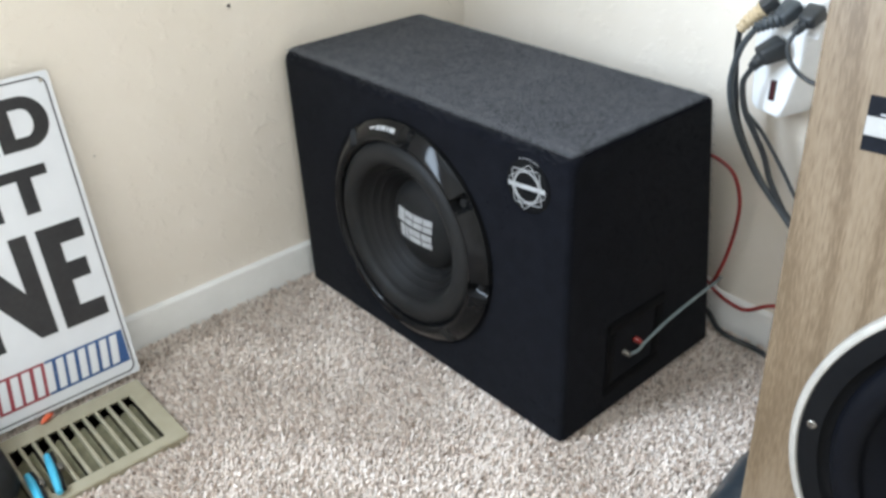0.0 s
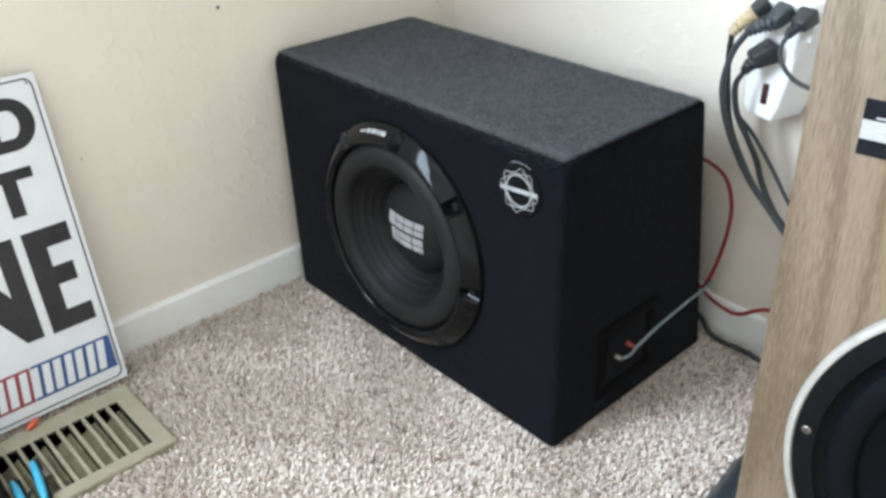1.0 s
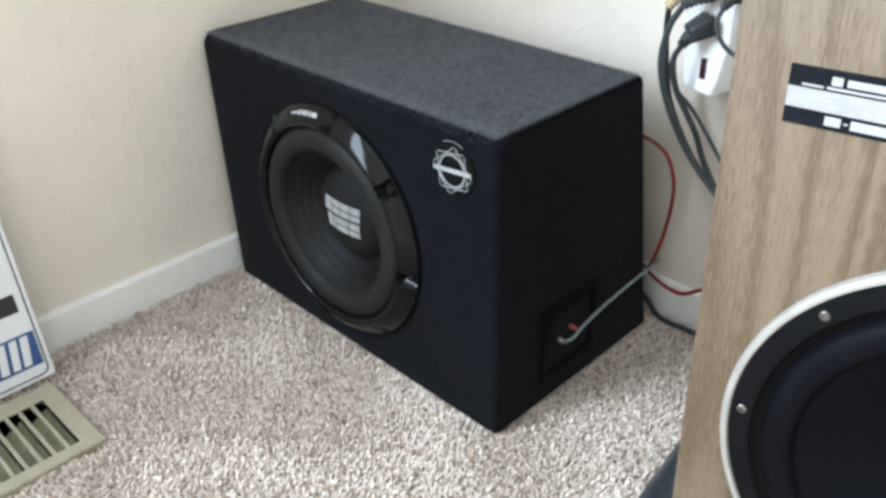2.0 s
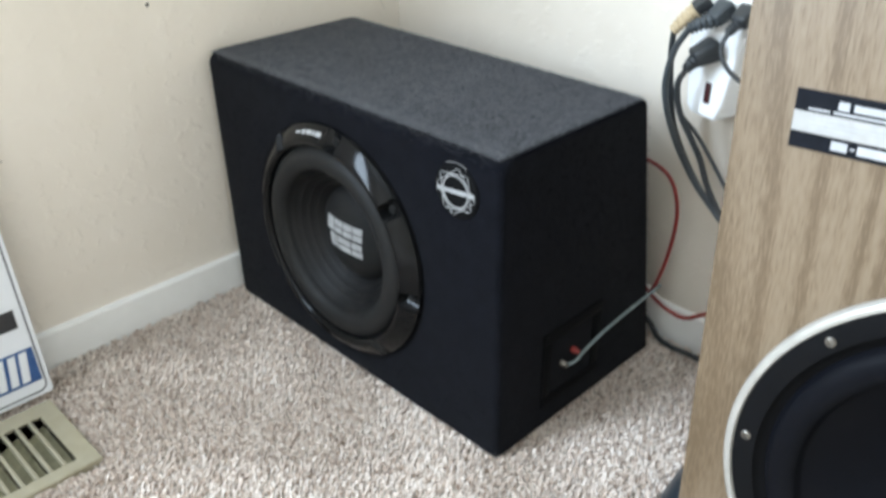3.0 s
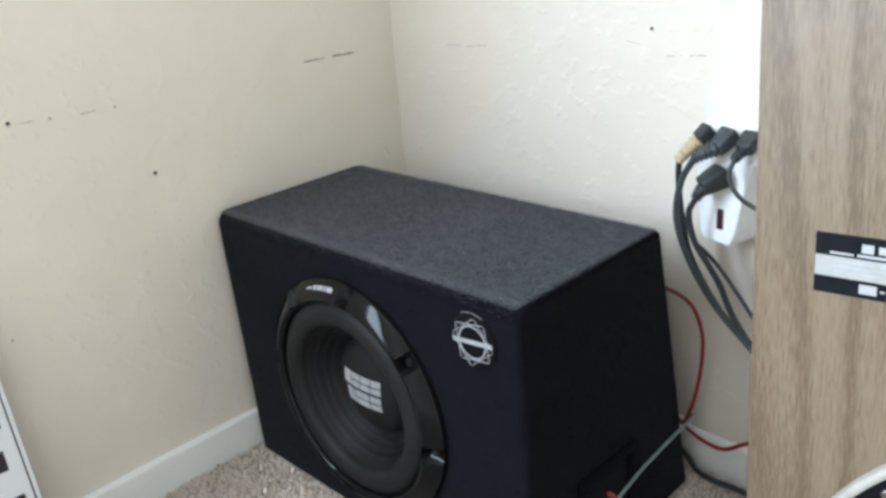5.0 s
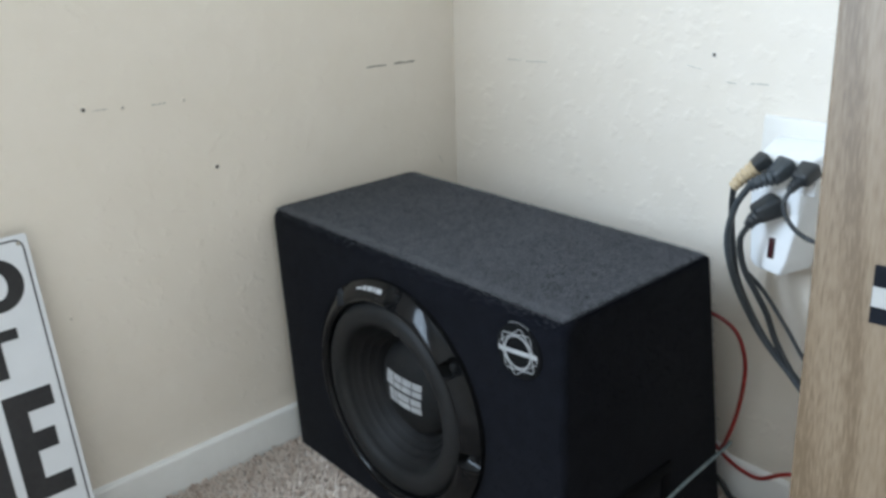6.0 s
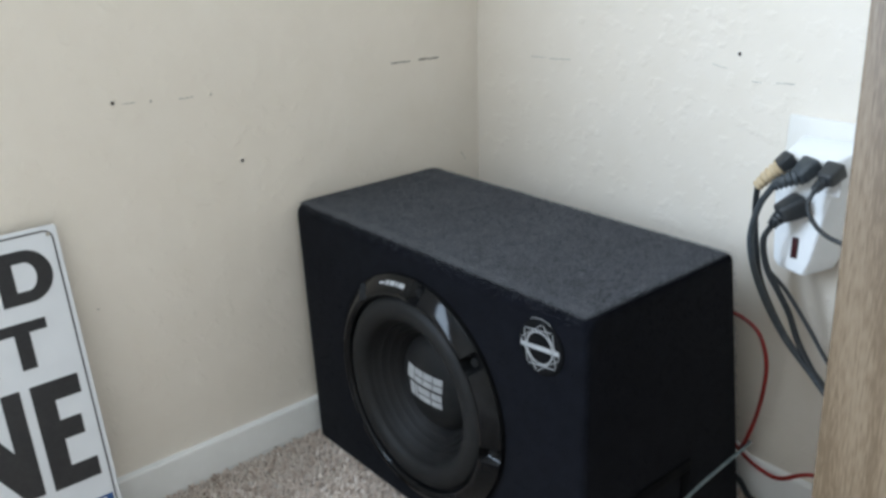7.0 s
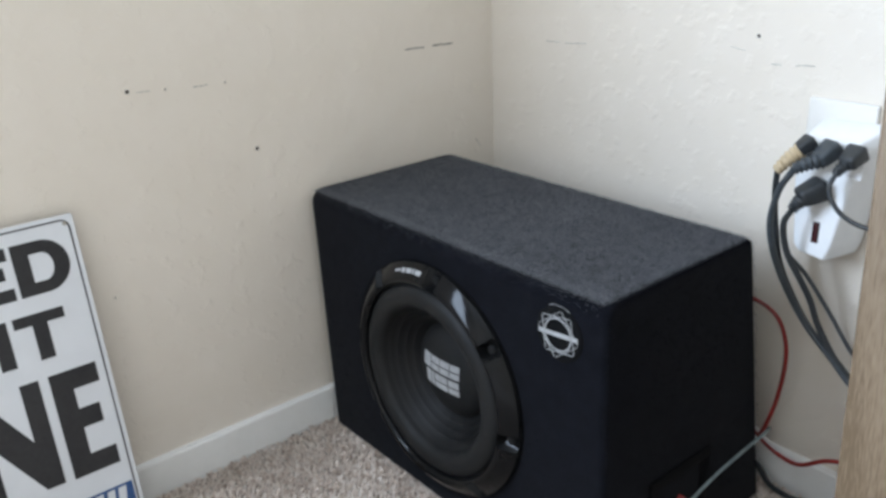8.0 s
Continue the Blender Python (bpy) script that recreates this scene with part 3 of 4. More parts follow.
printed("letter", letter_d(-0.069, -0.0135, 0.3075, 0.3645, 0.0165), SIGN_BLACK, "black block letter D")
printed("letter", letter_e(-0.120, -0.0735, 0.3075, 0.3645, 0.0165, 0.0135), SIGN_BLACK, "black block letter E")
bm = block(-0.0845, -0.0325, 0.2765, 0.2885)
block(-0.0665, -0.0510, 0.2365, 0.2765, bm)
printed("letter", bm, SIGN_BLACK, "black block letter T")
printed("letter", block(-0.1060, -0.0905, 0.2365, 0.2885), SIGN_BLACK, "black block letter I")
printed("letter", letter_e(-0.0655, -0.0145, 0.0910, 0.2165, 0.0225, 0.0230), SIGN_BLACK, "tall black block letter E")
x0, x1, z0, z1, w, k = -0.1540, -0.0755, 0.0925, 0.2165, 0.0195, 0.058
bm = slab([(x0, z0), (x0 + w, z0), (x0 + w, z1 - k), (x1 - w, z0), (x1, z0), (x1, z1), (x1 - w, z1), (x1 - w, z0 + k), (x0 + w, z1), (x0, z1)], 0.0003)
printed("letter", bm, SIGN_BLACK, "tall black block letter N")
# maker's band: slanted colour fields with plain white blocks
for x0, x1, mat in ((-0.1070, -0.0080, SIGN_BLUE), (-0.1650, -0.1080, SIGN_RED), (-0.2300, -0.1660, SIGN_RED)):
    printed("colour_field", slab([(x0, 0.0195), (x1, 0.0195), (x1 + 0.005 if x1 < -0.01 else x1, 0.0635), (x0 + 0.005, 0.0635)], 0.0003), mat, "slanted printed colour field")
for k in range(6):
    x1 = -0.0205 - 0.0262 * k
    for x0, w in ((x1 - 0.0090, 0.0090), (x1 - 0.0215, 0.0085)):
        printed("white_block", slab([(x0, 0.0230), (x0 + w, 0.0230), (x0 + w + 0.005, 0.0605), (x0 + 0.005, 0.0605)], 0.0003), SIGN_WHITE, "plain white printed stripe", 0.0019)
bm = lathe([(0.0022, 0.0), (0.0022, 0.0004), (0.0002, 0.0004)], 14)
bm.transform(pose(-0.0095, 0, SH - 0.0095))
printed("rivet_hole", bm, DARK_SCUFF, "small dark hole")

# ---- floor register ----
vent = thing("floor_register", "beige steel floor register with open slots, set in carpet", "vent")
x0, x1, y0, y1 = VENT
plate = bmesh.new()
sx0, sx1, slot, pitch = 0.079, 0.175, 0.0108, 0.0148
edge_n = y1 - 0.020
slots = [(edge_n - pitch * k - slot, edge_n - pitch * k) for k in range(17)]
zt = 0.0035
for a, b, c, d in ((x0, sx0, y0, y1), (sx1, x1, y0, y1), (sx0, sx1, slots[0][1], y1), (sx0, sx1, y0, slots[-1][0])):
    box(a, b, c, d, zt - 0.002, zt, bm=plate)
part("face_plate", plate, BEIGE_METAL, vent, "", False)
for k in range(len(slots) - 1):
    part("bar", box(sx0, sx1, slots[k + 1][1], slots[k][0], zt - 0.005, zt + 0.0004, 0.0006, 1), BEIGE_METAL, vent)
skirt = bmesh.new()
for a, b, c, d in ((x0 - 0.0015, x0, y0, y1), (x1, x1 + 0.0015, y0, y1), (x0 - 0.0015, x1 + 0.0015, y1, y1 + 0.0015), (x0 - 0.0015, x1 + 0.0015, y0 - 0.0015, y0)):
    box(a, b, c, d, -0.006, zt - 0.0004, bm=skirt)
part("flange", skirt, BEIGE_METAL, vent)
for k in range(9):
    z, y = -0.016, edge_n - 0.012 - 0.030 * k
    bm = box(-0.046, 0.034, -0.014, 0.014, -0.0006, 0.0006)
    bm.transform(pose((sx0 + sx1) / 2, y, z, 28, 0, 0))
    part("louver", bm, OLIVE_METAL, vent, "olive damper blade", False)
duct = bmesh.new()
for a, b, c, d in ((hx0 - 0.002, hx0, hy0, hy1), (hx1, hx1 + 0.002, hy0, hy1), (hx0, hx1, hy0 - 0.002, hy0), (hx0, hx1, hy1, hy1 + 0.002)):
    box(a, b, c, d, -0.16, -0.001, bm=duct)
box(hx0, hx1, hy0, hy1, -0.162, -0.16, bm=duct)
part("boot", duct, DUCT, vent, "dark sheet-metal duct boot", False)

# ---- outlet, adapter and plugs ----
plate_thing = thing("wall_plate", "white plastic outlet cover plate on the wall", "wall plate")
part("cover", box(0.474, 0.548, WALL_Y - 0.005, WALL_Y + 0.001, 0.362, 0.479, 0.003, 3), PLATE, plate_thing)

adapter = thing("outlet_adapter", "white plastic multi-outlet adapter with dark red lens, on the wall", "power adapter")


def adapter_body():
    bm = bmesh.new()
    outline = [(0.498, 0.329), (0.504, 0.3215), (0.535, 0.317), (0.547, 0.321), (0.552, 0.334), (0.570, 0.450), (0.566, 0.463), (0.494, 0.459), (0.487, 0.447)]
    back, front = [[bm.verts.new((0.533 + (x - 0.533) * s, y, 0.388 + (z - 0.388) * s)) for x, z in outline] for y, s in ((WALL_Y - 0.005, 1.0), (0.288, 0.94))]
    for v in front:
        v.co.z -= 0.009 if v.co.z > 0.42 else 0.0
        v.co.x -= 0.011 if v.co.x > 0.536 else 0.0
    n = len(outline)
    for k in range(n):
        j = (k + 1) % n
        bm.faces.new((back[k], back[j], front[j], front[k]))
    bm.faces.new(front), bm.faces.new(back)
    bmesh.ops.recalc_face_normals(bm, faces=bm.faces)
    bmesh.ops.bevel(bm, geom=bm.edges[:], offset=0.0028, segments=3, affect="EDGES", profile=0.5)
    return bm


part("body", adapter_body(), WHITE_PLASTIC, adapter)
part("indicator_lens", box(0.5195, 0.5265, 0.2862, 0.290, 0.3395, 0.3625, 0.0008, 2), DARK_RED, adapter, "dark red indicator lens")
for x in (0.503, 0.528, 0.553):
    part("socket_face", box(x - 0.009, x + 0.009, 0.2870, 0.2900, 0.415, 0.4340, 0.003, 2), WHITE_PLASTIC, adapter)


def plug(name, label, at, aim, body, relief, mat, relief_mat, cord_pts, cord_r, cord_mat, twin=False):
    """A moulded plug with a ribbed strain relief and its cord."""
    ob = thing(name, label, "power plug", group="plugs in the adapter")
    x, y, z = at
    w, d, h = (0.86 * q for q in body)
    bm = box(-w / 2, w / 2, -d, 0, -h / 2, h / 2, min(w, h) * 0.22, 3)
    for v in bm.verts:
        if v.co.y < -d * 0.5:
            v.co.x *= 0.82
            v.co.z *= 0.82
    bm.transform(Matrix.Translation(at) @ pose(0, 0, 0, aim[0], 0, aim[1]))
    part("plug_body", bm, mat, ob)
    start = Vector(cord_pts[0])
    tip = Matrix.Translation(at) @ pose(0, 0, 0, aim[0], 0, aim[1]) @ Vector((0, -d * 0.8, -h * 0.1))
    neck = [tip, tip.lerp(start, 0.5) + Vector((0, -0.002, 0.001)), start]
    part("strain_relief", tube(neck, lambda s: relief * (1 - 0.35 * s) * (1 + 0.14 * math.sin(s * 34)), 12, 12), relief_mat, ob, "ribbed strain relief")
    part("cord", tube([start, *cord_pts[1:]], cord_r, 10, 8, flat=0.6 if twin else 1.0), cord_mat, ob)
    return ob


plug("power_plug", "black plug with a tan ribbed strain relief, in the white adapter", (0.508, 0.288, 0.447), (35, -35), (0.021, 0.022, 0.018), 0.0085, CORD_BLACK, TAN,
     [(0.481, 0.274, 0.413), (0.478, 0.280, 0.385), (0.480, 0.287, 0.342), (0.491, 0.290, 0.297), (0.525, 0.296, 0.240), (0.572, 0.300, 0.197), (0.625, 0.300, 0.140), (0.690, 0.290, 0.050), (0.780, 0.285, 0.008)], 0.0033, CORD_BLACK)
plug("power_plug", "slate grey moulded plug with thick cord, in the white adapter", (0.532, 0.288, 0.446), (38, -25), (0.026, 0.028, 0.021), 0.0085, CORD_GREY, CORD_GREY,
     [(0.506, 0.260, 0.422), (0.491, 0.262, 0.394), (0.482, 0.270, 0.350), (0.493, 0.280, 0.300), (0.523, 0.288, 0.248), (0.566, 0.292, 0.205), (0.620, 0.292, 0.150), (0.690, 0.280, 0.060), (0.780, 0.275, 0.010)], 0.0035, CORD_GREY)
plug("power_plug", "black angled plug with a thin cord, in the white adapter", (0.556, 0.288, 0.445), (30, -10), (0.025, 0.026, 0.021), 0.0065, CORD_BLACK, CORD_BLACK,
     [(0.544, 0.270, 0.423), (0.541, 0.266, 0.408), (0.549, 0.264, 0.393), (0.566, 0.266, 0.380), (0.610, 0.270, 0.365), (0.680, 0.275, 0.300), (0.780, 0.280, 0.120), (0.830, 0.280, 0.008)], 0.0024, CORD_BLACK)
twin = plug("power_plug", "black plug with paired black cord, low in the white adapter", (0.527, 0.287, 0.402), (25, -40), (0.031, 0.033, 0.026), 0.0078, CORD_BLACK, CORD_BLACK,
     [(0.510, 0.258, 0.380), (0.503, 0.258, 0.362), (0.506, 0.266, 0.330), (0.519, 0.276, 0.300), (0.529, 0.284, 0.276), (0.541, 0.290, 0.243), (0.569, 0.292, 0.204), (0.620, 0.292, 0.150), (0.690, 0.285, 0.066), (0.790, 0.290, 0.010)], 0.0034, CORD_BLACK, True)
part("cord", tube([(0.508, 0.268, 0.326), (0.523, 0.284, 0.301), (0.551, 0.290, 0.263), (0.569, 0.291, 0.239), (0.620, 0.296, 0.172), (0.700, 0.290, 0.062), (0.800, 0.288, 0.010)], 0.0023, 8, 8), CORD_BLACK, twin, "thin black cord splitting off")

# ---- speaker wires ----
red = thing("speaker_wire", "red speaker wire looping from behind the subwoofer", "speaker wire")
part("red_wire", tube([(0.430, 0.262, 0.262), (0.458, 0.292, 0.252), (0.486, 0.300, 0.236), (0.501, 0.300, 0.206), (0.503, 0.300, 0.170), (0.497, 0.301, 0.125), (0.487, 0.303, 0.088), (0.480, 0.306, 0.072)], 0.0025, 8), RED_WIRE, red)
pair = thing("speaker_wire", "red and white twin speaker wire lying along the baseboard", "speaker wire")
low = [(0.470, 0.310, 0.072), (0.487, 0.308, 0.062), (0.512, 0.303, 0.058), (0.537, 0.300, 0.061), (0.573, 0.300, 0.085), (0.640, 0.300, 0.100), (0.720, 0.300, 0.090)]
part("red_wire", tube(low, 0.0026, 8), RED_WIRE, pair)
part("white_wire", tube([(x, y + 0.002, z + 0.0052 * max(0.2, 1 - abs(x - 0.50) / 0.05)) for x, y, z in low[:4]], 0.0024, 8), WHITE_WIRE, pair, "pale wire")
clear = thing("speaker_wire", "clear jacketed silver speaker wire running from the terminal cup", "speaker wire")
part("silver_wire", tube([(0.4995, 0.108, 0.073), (0.501, 0.122, 0.072), (0.500, 0.140, 0.077), (0.499, 0.185, 0.085), (0.499, 0.240, 0.091), (0.499, 0.278, 0.094), (0.494, 0.302, 0.090), (0.482, 0.310, 0.076)], 0.0015, 8, flat=1.4), CLEAR_WIRE, clear)
floor_cord = thing("extension_cable", "black cord lying on the carpet along the baseboard", "cable")
part("cord", tube([(0.440, 0.318, 0.030), (0.474, 0.318, 0.020), (0.498, 0.309, 0.008), (0.522, 0.304, 0.007), (0.560, 0.305, 0.007), (0.640, 0.290, 0.006), (0.760, 0.280, 0.006)], 0.0036, 8), CORD_BLACK, floor_cord)

# ---- small things on the floor ----
shoe = thing("dark_case", "dark slate rounded case lying beside the loudspeaker foot", "case")
bm = box(0.650, 0.758, -0.060, 0.130, -0.004, 0.040, 0.016, 4)
for v in bm.verts:
    v.co.x += 0.02 * (v.co.z / 0.04) * (1 if v.co.x < 0.70 else 0) - 0.22 * (v.co.y - 0.05) * (1 if v.co.x < 0.70 else 0) * 0.6
part("shell", bm, SLATE, shoe)
bag = thing("black_pouch", "black pouch with a pale printed ring, lying by the register", "pouch")
bm = box(0.020, 0.170, -0.640, -0.474, 0.005, 0.050, 0.018, 4)
part("body", bm, BLACK_MATTE, bag)
bm = tube([(0.075 + 0.022 * math.cos(radians(a)), -0.4745 - 0.003, 0.034 + 0.022 * math.sin(radians(a)) * 0.5) for a in range(200, 341, 14)], 0.0010, 6, 2)
part("printed_ring", bm, SILVER, bag, "pale printed ring")
for pts, lab in ((((0.121, -0.437, 0.0095), (0.150, -0.441, 0.011), (0.186, -0.447, 0.010)), "cyan blue plastic tool handle lying on the register"),
                 (((0.137, -0.464, 0.0095), (0.160, -0.465, 0.012), (0.190, -0.467, 0.012)), "cyan blue plastic tool handle lying on the register")):
    handle = thing("tool_handle", lab, "tool handle", group="blue handles on the register")
    part("grip", tube(pts, lambda s: 0.0046 * (0.75 + 0.25 * math.sin(math.pi * s)), 12, 8), CYAN, handle)
    part("core", tube([(x - 0.002, y + 0.0055, z - 0.001) for x, y, z in pts], 0.0026, 8), BLACK_MATTE, handle, "black plastic core")
    part("joint", box(pts[1][0] - 0.006, pts[1][0] + 0.004, pts[1][1] + 0.006, pts[1][1] + 0.012, 0.006, 0.013, 0.0015, 2), STEEL, handle, "bright metal joint")
scrap = thing("orange_scrap", "small orange plastic scrap on the carpet beside the register", "scrap")
part("piece", tube([(0.050, -0.405, 0.006), (0.055, -0.412, 0.008), (0.060, -0.421, 0.007)], lambda s: 0.0035 * (0.5 + math.sin(math.pi * s) * 0.6), 8, 6), ORANGE, scrap)

# ---- marks on the walls ----
def pock(y, z, r, name="nail_hole"):
    ob = thing(name, "small dark nail hole with chipped paint in cream wall", "nail hole", group="nail holes in the wall")
    bm = lathe([(r, 0.0), (r * 0.8, 0.0008), (r * 0.45, 0.0006), (r * 0.3, -0.0005), (r * 0.02, -0.0008)], 12)
    for v in bm.verts:
        v.co.x *= 1 + 0.3 * math.sin(v.co.z * 3000)
    bm.transform(pose(WALL_X, y, z, 0, 0, 90))
    part("chip", bm, WALL, ob)
    bm = lathe([(r * 0.46, 0.0009), (r * 0.36, 0.0014), (r * 0.02, 0.0014)], 10)
    bm.transform(pose(WALL_X, y, z, 0, 0, 90))
    part("hole", bm, HOLE if r > 0.004 else DARK_SCUFF, ob, "dark hole")


for y, z, r in ((-0.059, 0.4095, 0.0052), (-0.206, 0.503, 0.0050), (-0.163, 0.499, 0.0030), (-0.090, 0.496, 0.0030), (-0.261, 0.272, 0.0024)):
    pock(y, z, r)
ob = thing("nail_hole", "tiny dark nail hole in the pale wall", "nail hole", group="nail holes in the wall")
bm = lathe([(0.0022, 0.0002), (0.0018, 0.0008), (0.0002, 0.0008)], 10)
bm.transform(pose(0.406, WALL_Y, 0.535))
part("hole", bm, HOLE, ob)


def scuff(points, width, on_west, label, mat=None):
    ob = thing("scuff_mark", label, "scuff mark", group="scuffs on the walls")
    rnd = random.Random(int(points[0][0] * 1e4))
    for (a, za), (b, zb) in zip(points, points[1:]):
        n = 7
        pts = [(a + (b - a) * k / n, za + (zb - za) * k / n + rnd.uniform(-0.0006, 0.0006)) for k in range(n + 1)]
        bm = strip(pts, width * rnd.uniform(0.6, 1.2), 0.0004)
        for k, v in enumerate(bm.verts):
            v.co.z += rnd.uniform(-0.4, 0.4) * width
        bm.transform(pose(WALL_X, 0, 0, 0, 0, 90) if on_west else pose(0, WALL_Y, 0))
        part("scratch", bm, mat or (DARK_SCUFF if on_west and width > 0.0012 else FAINT), ob)


scuff([(0.178, 0.4995), (0.212, 0.4992)], 0.0016, True, "dark horizontal scuff on the cream wall")
scuff([(0.226, 0.4985), (0.264, 0.4980)], 0.0020, True, "dark horizontal scuff on the cream wall")
scuff([(-0.130, 0.4965), (-0.112, 0.4965)], 0.0012, True, "faint scuff on the cream wall")
scuff([(0.088, 0.5012), (0.115, 0.5020)], 0.0013, False, "faint grey scuff on the pale wall")
scuff([(0.122, 0.5015), (0.160, 0.5040)], 0.0009, False, "faint grey scuff on the pale wall")
scuff([(0.303, 0.352), (0.312, 0.338)], 0.0010, True, "faint slanted scratch near the wall corner")
scuff([(-0.196, 0.5005), (-0.180, 0.5000)], 0.0010, True, "faint scuff on the cream wall")
scuff([(0.372, 0.5205), (0.392, 0.5180)], 0.0008, False, "faint grey scuff on the pale wall")
scuff([(0.452, 0.5080), (0.474, 0.5100)], 0.0009, False, "faint grey scuff on the pale wall")
scuff([(0.424, 0.5065), (0.436, 0.5065)], 0.0012, False, "faint grey scuff on the pale wall")

# ---- carpet pile ----
def carpet(count):
    """Short leaning tufts, uneven in height and lie, as one mesh."""
    rng = np.random.default_rng(7)
    x, y = rng.uniform(-0.009, 0.80, count), rng.uniform(-0.66, 0.327, count)
    keep = ~((x > 0.012) & (x < 0.478) & (y > 0.012) & (y < 0.275))
    keep &= ~((x > VENT[0] - 0.001) & (x < VENT[1] + 0.001) & (y > VENT[2] - 0.001) & (y < VENT[3] + 0.001))
    x, y = x[keep], y[keep]
    n = len(x)
    lie = 1.2 * np.sin(x * 21 + 2.0 * np.sin(y * 17)) + rng.normal(0, 1.1, n)
    reach = rng.uniform(0.0012, 0.0058, n)
    high = rng.uniform(0.005, 0.0105, n)
    r = rng.uniform(0.0007, 0.0015, n)
    base = np.stack([x, y, np.full(n, -0.0085)], 1)
    d = np.stack([np.cos(lie) * reach, np.sin(lie) * reach, high], 1)
    up = np.array([0, 0, 1.0])
    verts = np.zeros((n, 7, 3))
    for k in range(3):
        a = 2 * np.pi * k / 3 + lie
        ring = np.stack([np.cos(a) * r, np.sin(a) * r, 0 * r], 1)
        verts[:, k] = base + ring
        verts[:, 3 + k] = base + d * np.array([0.45, 0.45, 0.72]) + ring * 1.15
    verts[:, 6] = base + d
    faces = []
    for k in range(3):
        j = (k + 1) % 3
        faces.append((k, j, 3 + j, 3 + k))
    tris = [(3, 4, 6), (4, 5, 6), (5, 3, 6)]
    first = np.arange(n)[:, None] * 7
    quads = np.concatenate([first + np.array(f) for f in faces])
    caps = np.concatenate([first + np.array(f) for f in tris])
    me = bpy.data.meshes.new("carpet_pile")
    me.from_pydata(verts.reshape(-1, 3).tolist(), [], quads.tolist() + caps.tolist())
    me.materials.append(PILE)
    return tagged(new("carpet_pile", me), "speckled beige and cream carpet pile with brown flecks", "carpet", "", "stuff")


carpet(150000)


def needles(name, at, way, length, radius, mat, parent, label):
    """Thin three-sided fibres from arrays of roots and directions, as one mesh."""
    n = len(at)
    way = way / np.linalg.norm(way, axis=1, keepdims=True)
    side = np.cross(way, np.array([0.31, 0.52, 0.79]))
    side /= np.linalg.norm(side, axis=1, keepdims=True)
    other = np.cross(way, side)
    verts = np.zeros((n, 4, 3))
    for k in range(3):
        a = 2 * math.pi * k / 3
        verts[:, k] = at + radius * (math.cos(a) * side + math.sin(a) * other)
    verts[:, 3] = at + way * length[:, None]
    first = np.arange(n)[:, None] * 4
    faces = np.concatenate([first + np.array(f) for f in ((0, 1, 3), (1, 2, 3), (2, 0, 3))])
    me = bpy.data.meshes.new(name)
    me.from_pydata(verts.reshape(-1, 3).tolist(), [], faces.tolist())
    me.materials.append(mat)
    ob = tagged(new(name, me), label, "", "", "stuff")
    ob.parent = parent
    return ob


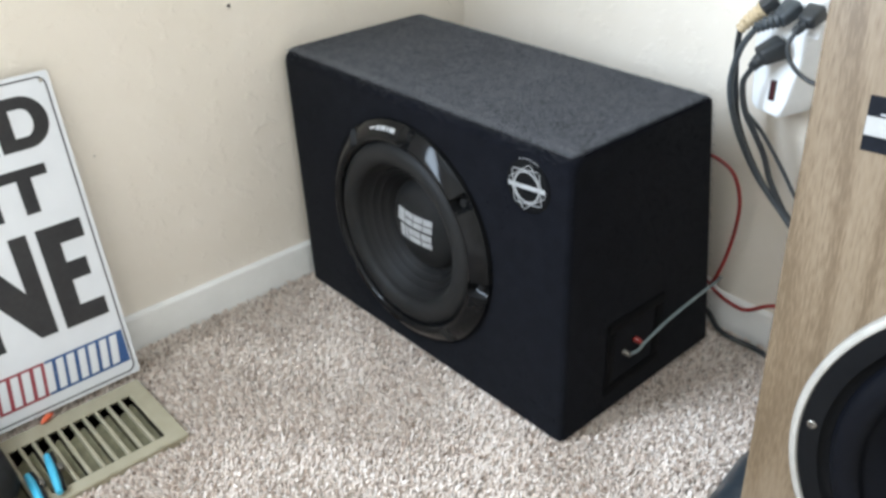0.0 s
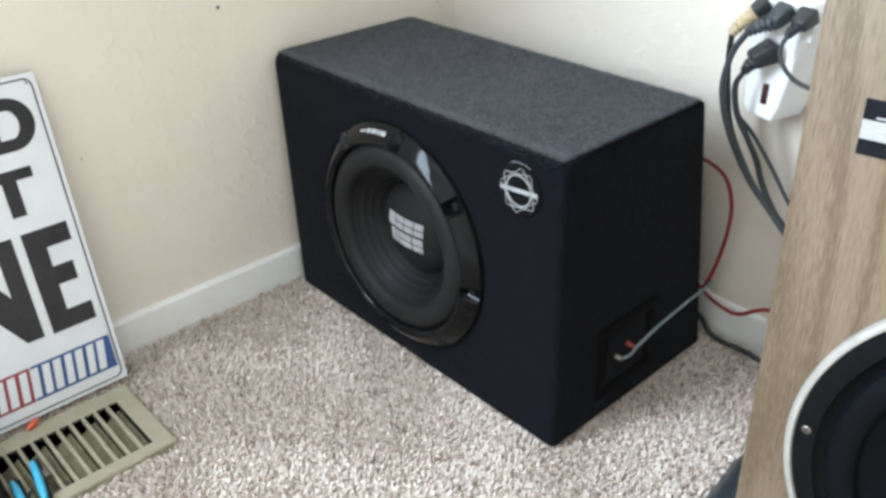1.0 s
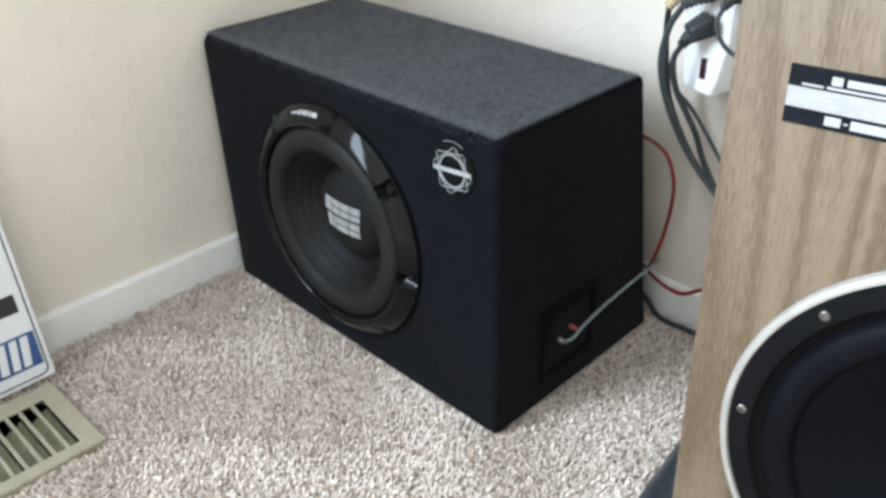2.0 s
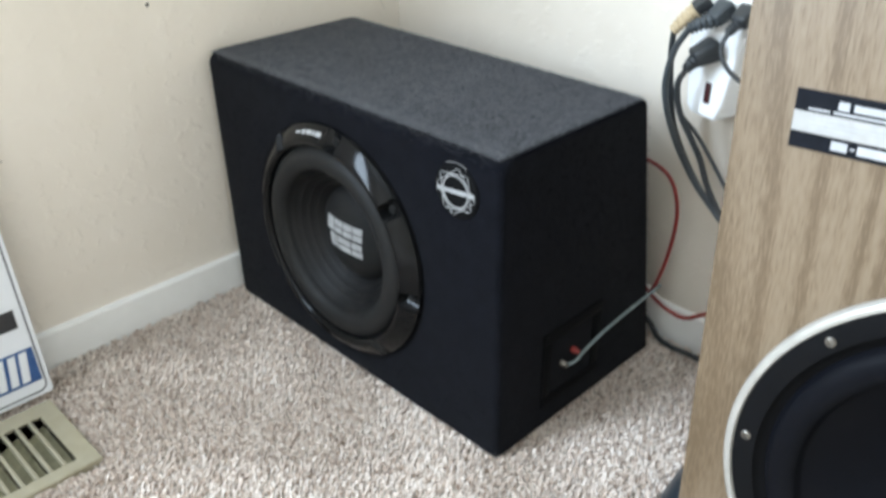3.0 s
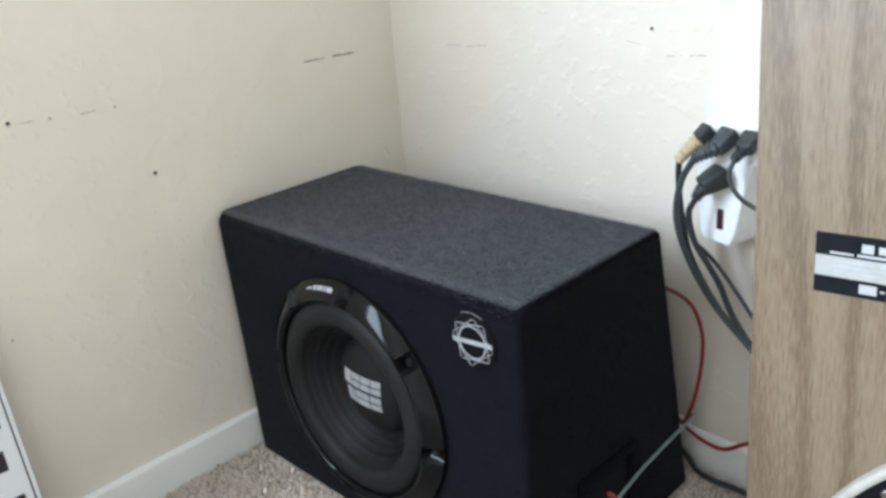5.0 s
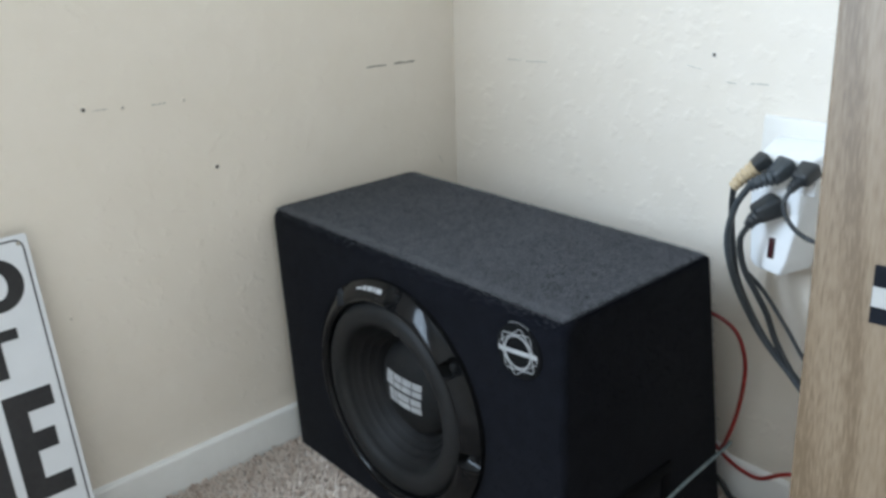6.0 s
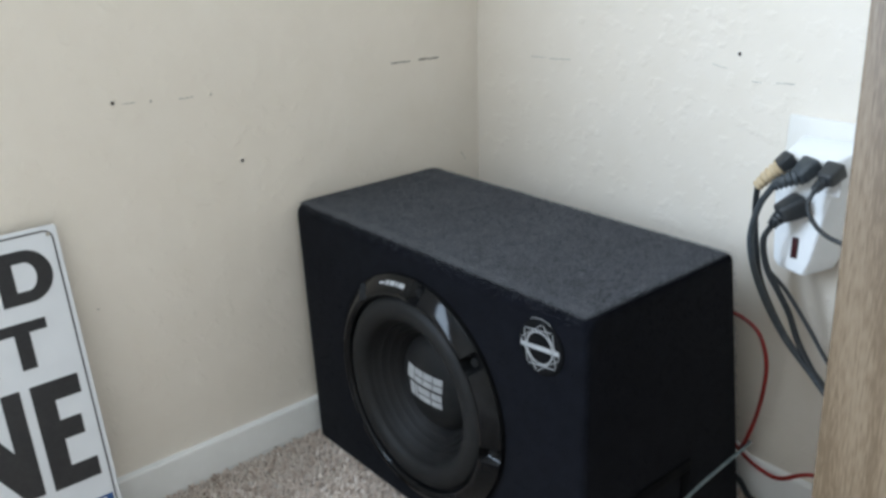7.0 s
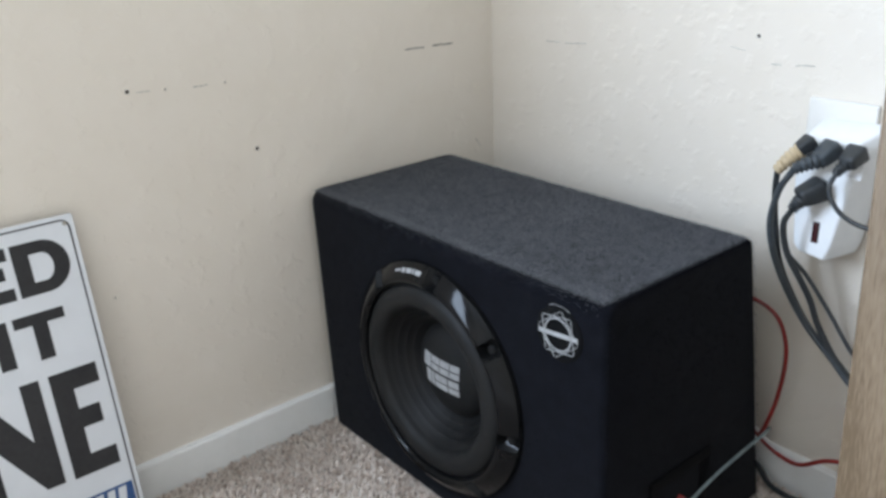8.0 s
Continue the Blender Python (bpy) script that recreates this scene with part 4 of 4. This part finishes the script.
def box_fuzz():
    rng = np.random.default_rng(11)
    n = 9000
    u, v = rng.random(n), rng.random(n)
    roots, ways = [], []
    right = BX + 0.004 - 0.008 * v
    for count, pts, out in ((n, np.stack([0.012 + u * (BX - 0.014), 0 * u, v * (BH - 0.006)], 1), (0, -1, 0)), (n, np.stack([u * (BX - 0.010), 0.016 + v * (BD_TOP - 0.020), 0 * u + BH - 0.003 * (1 - u)], 1), (0, 0, 1)),
                            (n, np.stack([right, u * (BD_BOT + (BD_TOP - BD_BOT) * v), v * BH], 1), (1, 0, 0))):
        roots.append(pts)
        ways.append(np.array(out) + rng.normal(0, 0.7, (n, 3)))
    for k in range(3):  # along the edges that show against the wall and the carpet
        t = rng.random(2500)
        if k == 0:
            pts = np.stack([0.004 + t * (BX - 0.020), 0 * t + BD_TOP - 0.003, BH - 0.003 - 0.003 * (1 - t)], 1)
        elif k == 1:
            pts = np.stack([0.009 - 0.014 * t, 0 * t + 0.006, t * (BH - 0.012)], 1)
        else:
            pts = np.stack([0 * t + BX - 0.006, 0.018 + t * (BD_TOP - 0.024), 0 * t + BH - 0.003], 1)
        roots.append(pts)
        ways.append(np.array(((0, 1, 1), (-1, -1, 0), (1, 0, 1))[k]) + rng.normal(0, 0.6, (2500, 3)))
    at, way = np.concatenate(roots), np.concatenate(ways)
    centre = np.hypot(at[:, 0] - 0.239, at[:, 2] - 0.171)
    keep = ~((at[:, 1] < 0.001) & (centre < 0.146)) & ~((at[:, 1] < 0.001) & (np.hypot(at[:, 0] - 0.4315, at[:, 2] - 0.3025) < 0.030))
    keep &= ~((at[:, 0] > BX - 0.012) & (np.abs(at[:, 1] - 0.124) < 0.053) & (np.abs(at[:, 2] - 0.076) < 0.052) & (at[:, 1] > 0.01))
    at, way = at[keep], way[keep]
    needles("carpet_fuzz", at, way, rng.uniform(0.0010, 0.0032, len(at)), 0.00028, FUZZ, sub, "short black carpet fuzz")
    # A few loose specks; most of these fibres stand in for light on top.
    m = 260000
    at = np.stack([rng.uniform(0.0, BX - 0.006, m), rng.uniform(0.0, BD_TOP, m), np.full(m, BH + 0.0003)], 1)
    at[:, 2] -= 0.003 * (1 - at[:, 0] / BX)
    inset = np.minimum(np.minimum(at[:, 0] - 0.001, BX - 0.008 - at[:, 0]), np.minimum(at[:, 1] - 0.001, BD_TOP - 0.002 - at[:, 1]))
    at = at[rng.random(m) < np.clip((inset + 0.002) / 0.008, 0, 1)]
    fold = rng.uniform(0.0, 1.45, 24000)  # over the rounded front edge, thinning downwards like light on a curve
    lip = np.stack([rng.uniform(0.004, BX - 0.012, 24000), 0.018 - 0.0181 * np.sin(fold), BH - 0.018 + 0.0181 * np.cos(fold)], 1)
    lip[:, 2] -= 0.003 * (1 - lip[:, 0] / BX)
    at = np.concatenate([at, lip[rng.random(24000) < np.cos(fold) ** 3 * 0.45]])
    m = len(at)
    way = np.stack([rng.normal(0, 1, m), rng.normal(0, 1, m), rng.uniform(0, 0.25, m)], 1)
    needles("top_light_lint", at, way, rng.uniform(0.0009, 0.0021, m), 0.00018, TOP_LIGHT_LINT, sub, "linty grey fibres on the top with the light put into their colour")


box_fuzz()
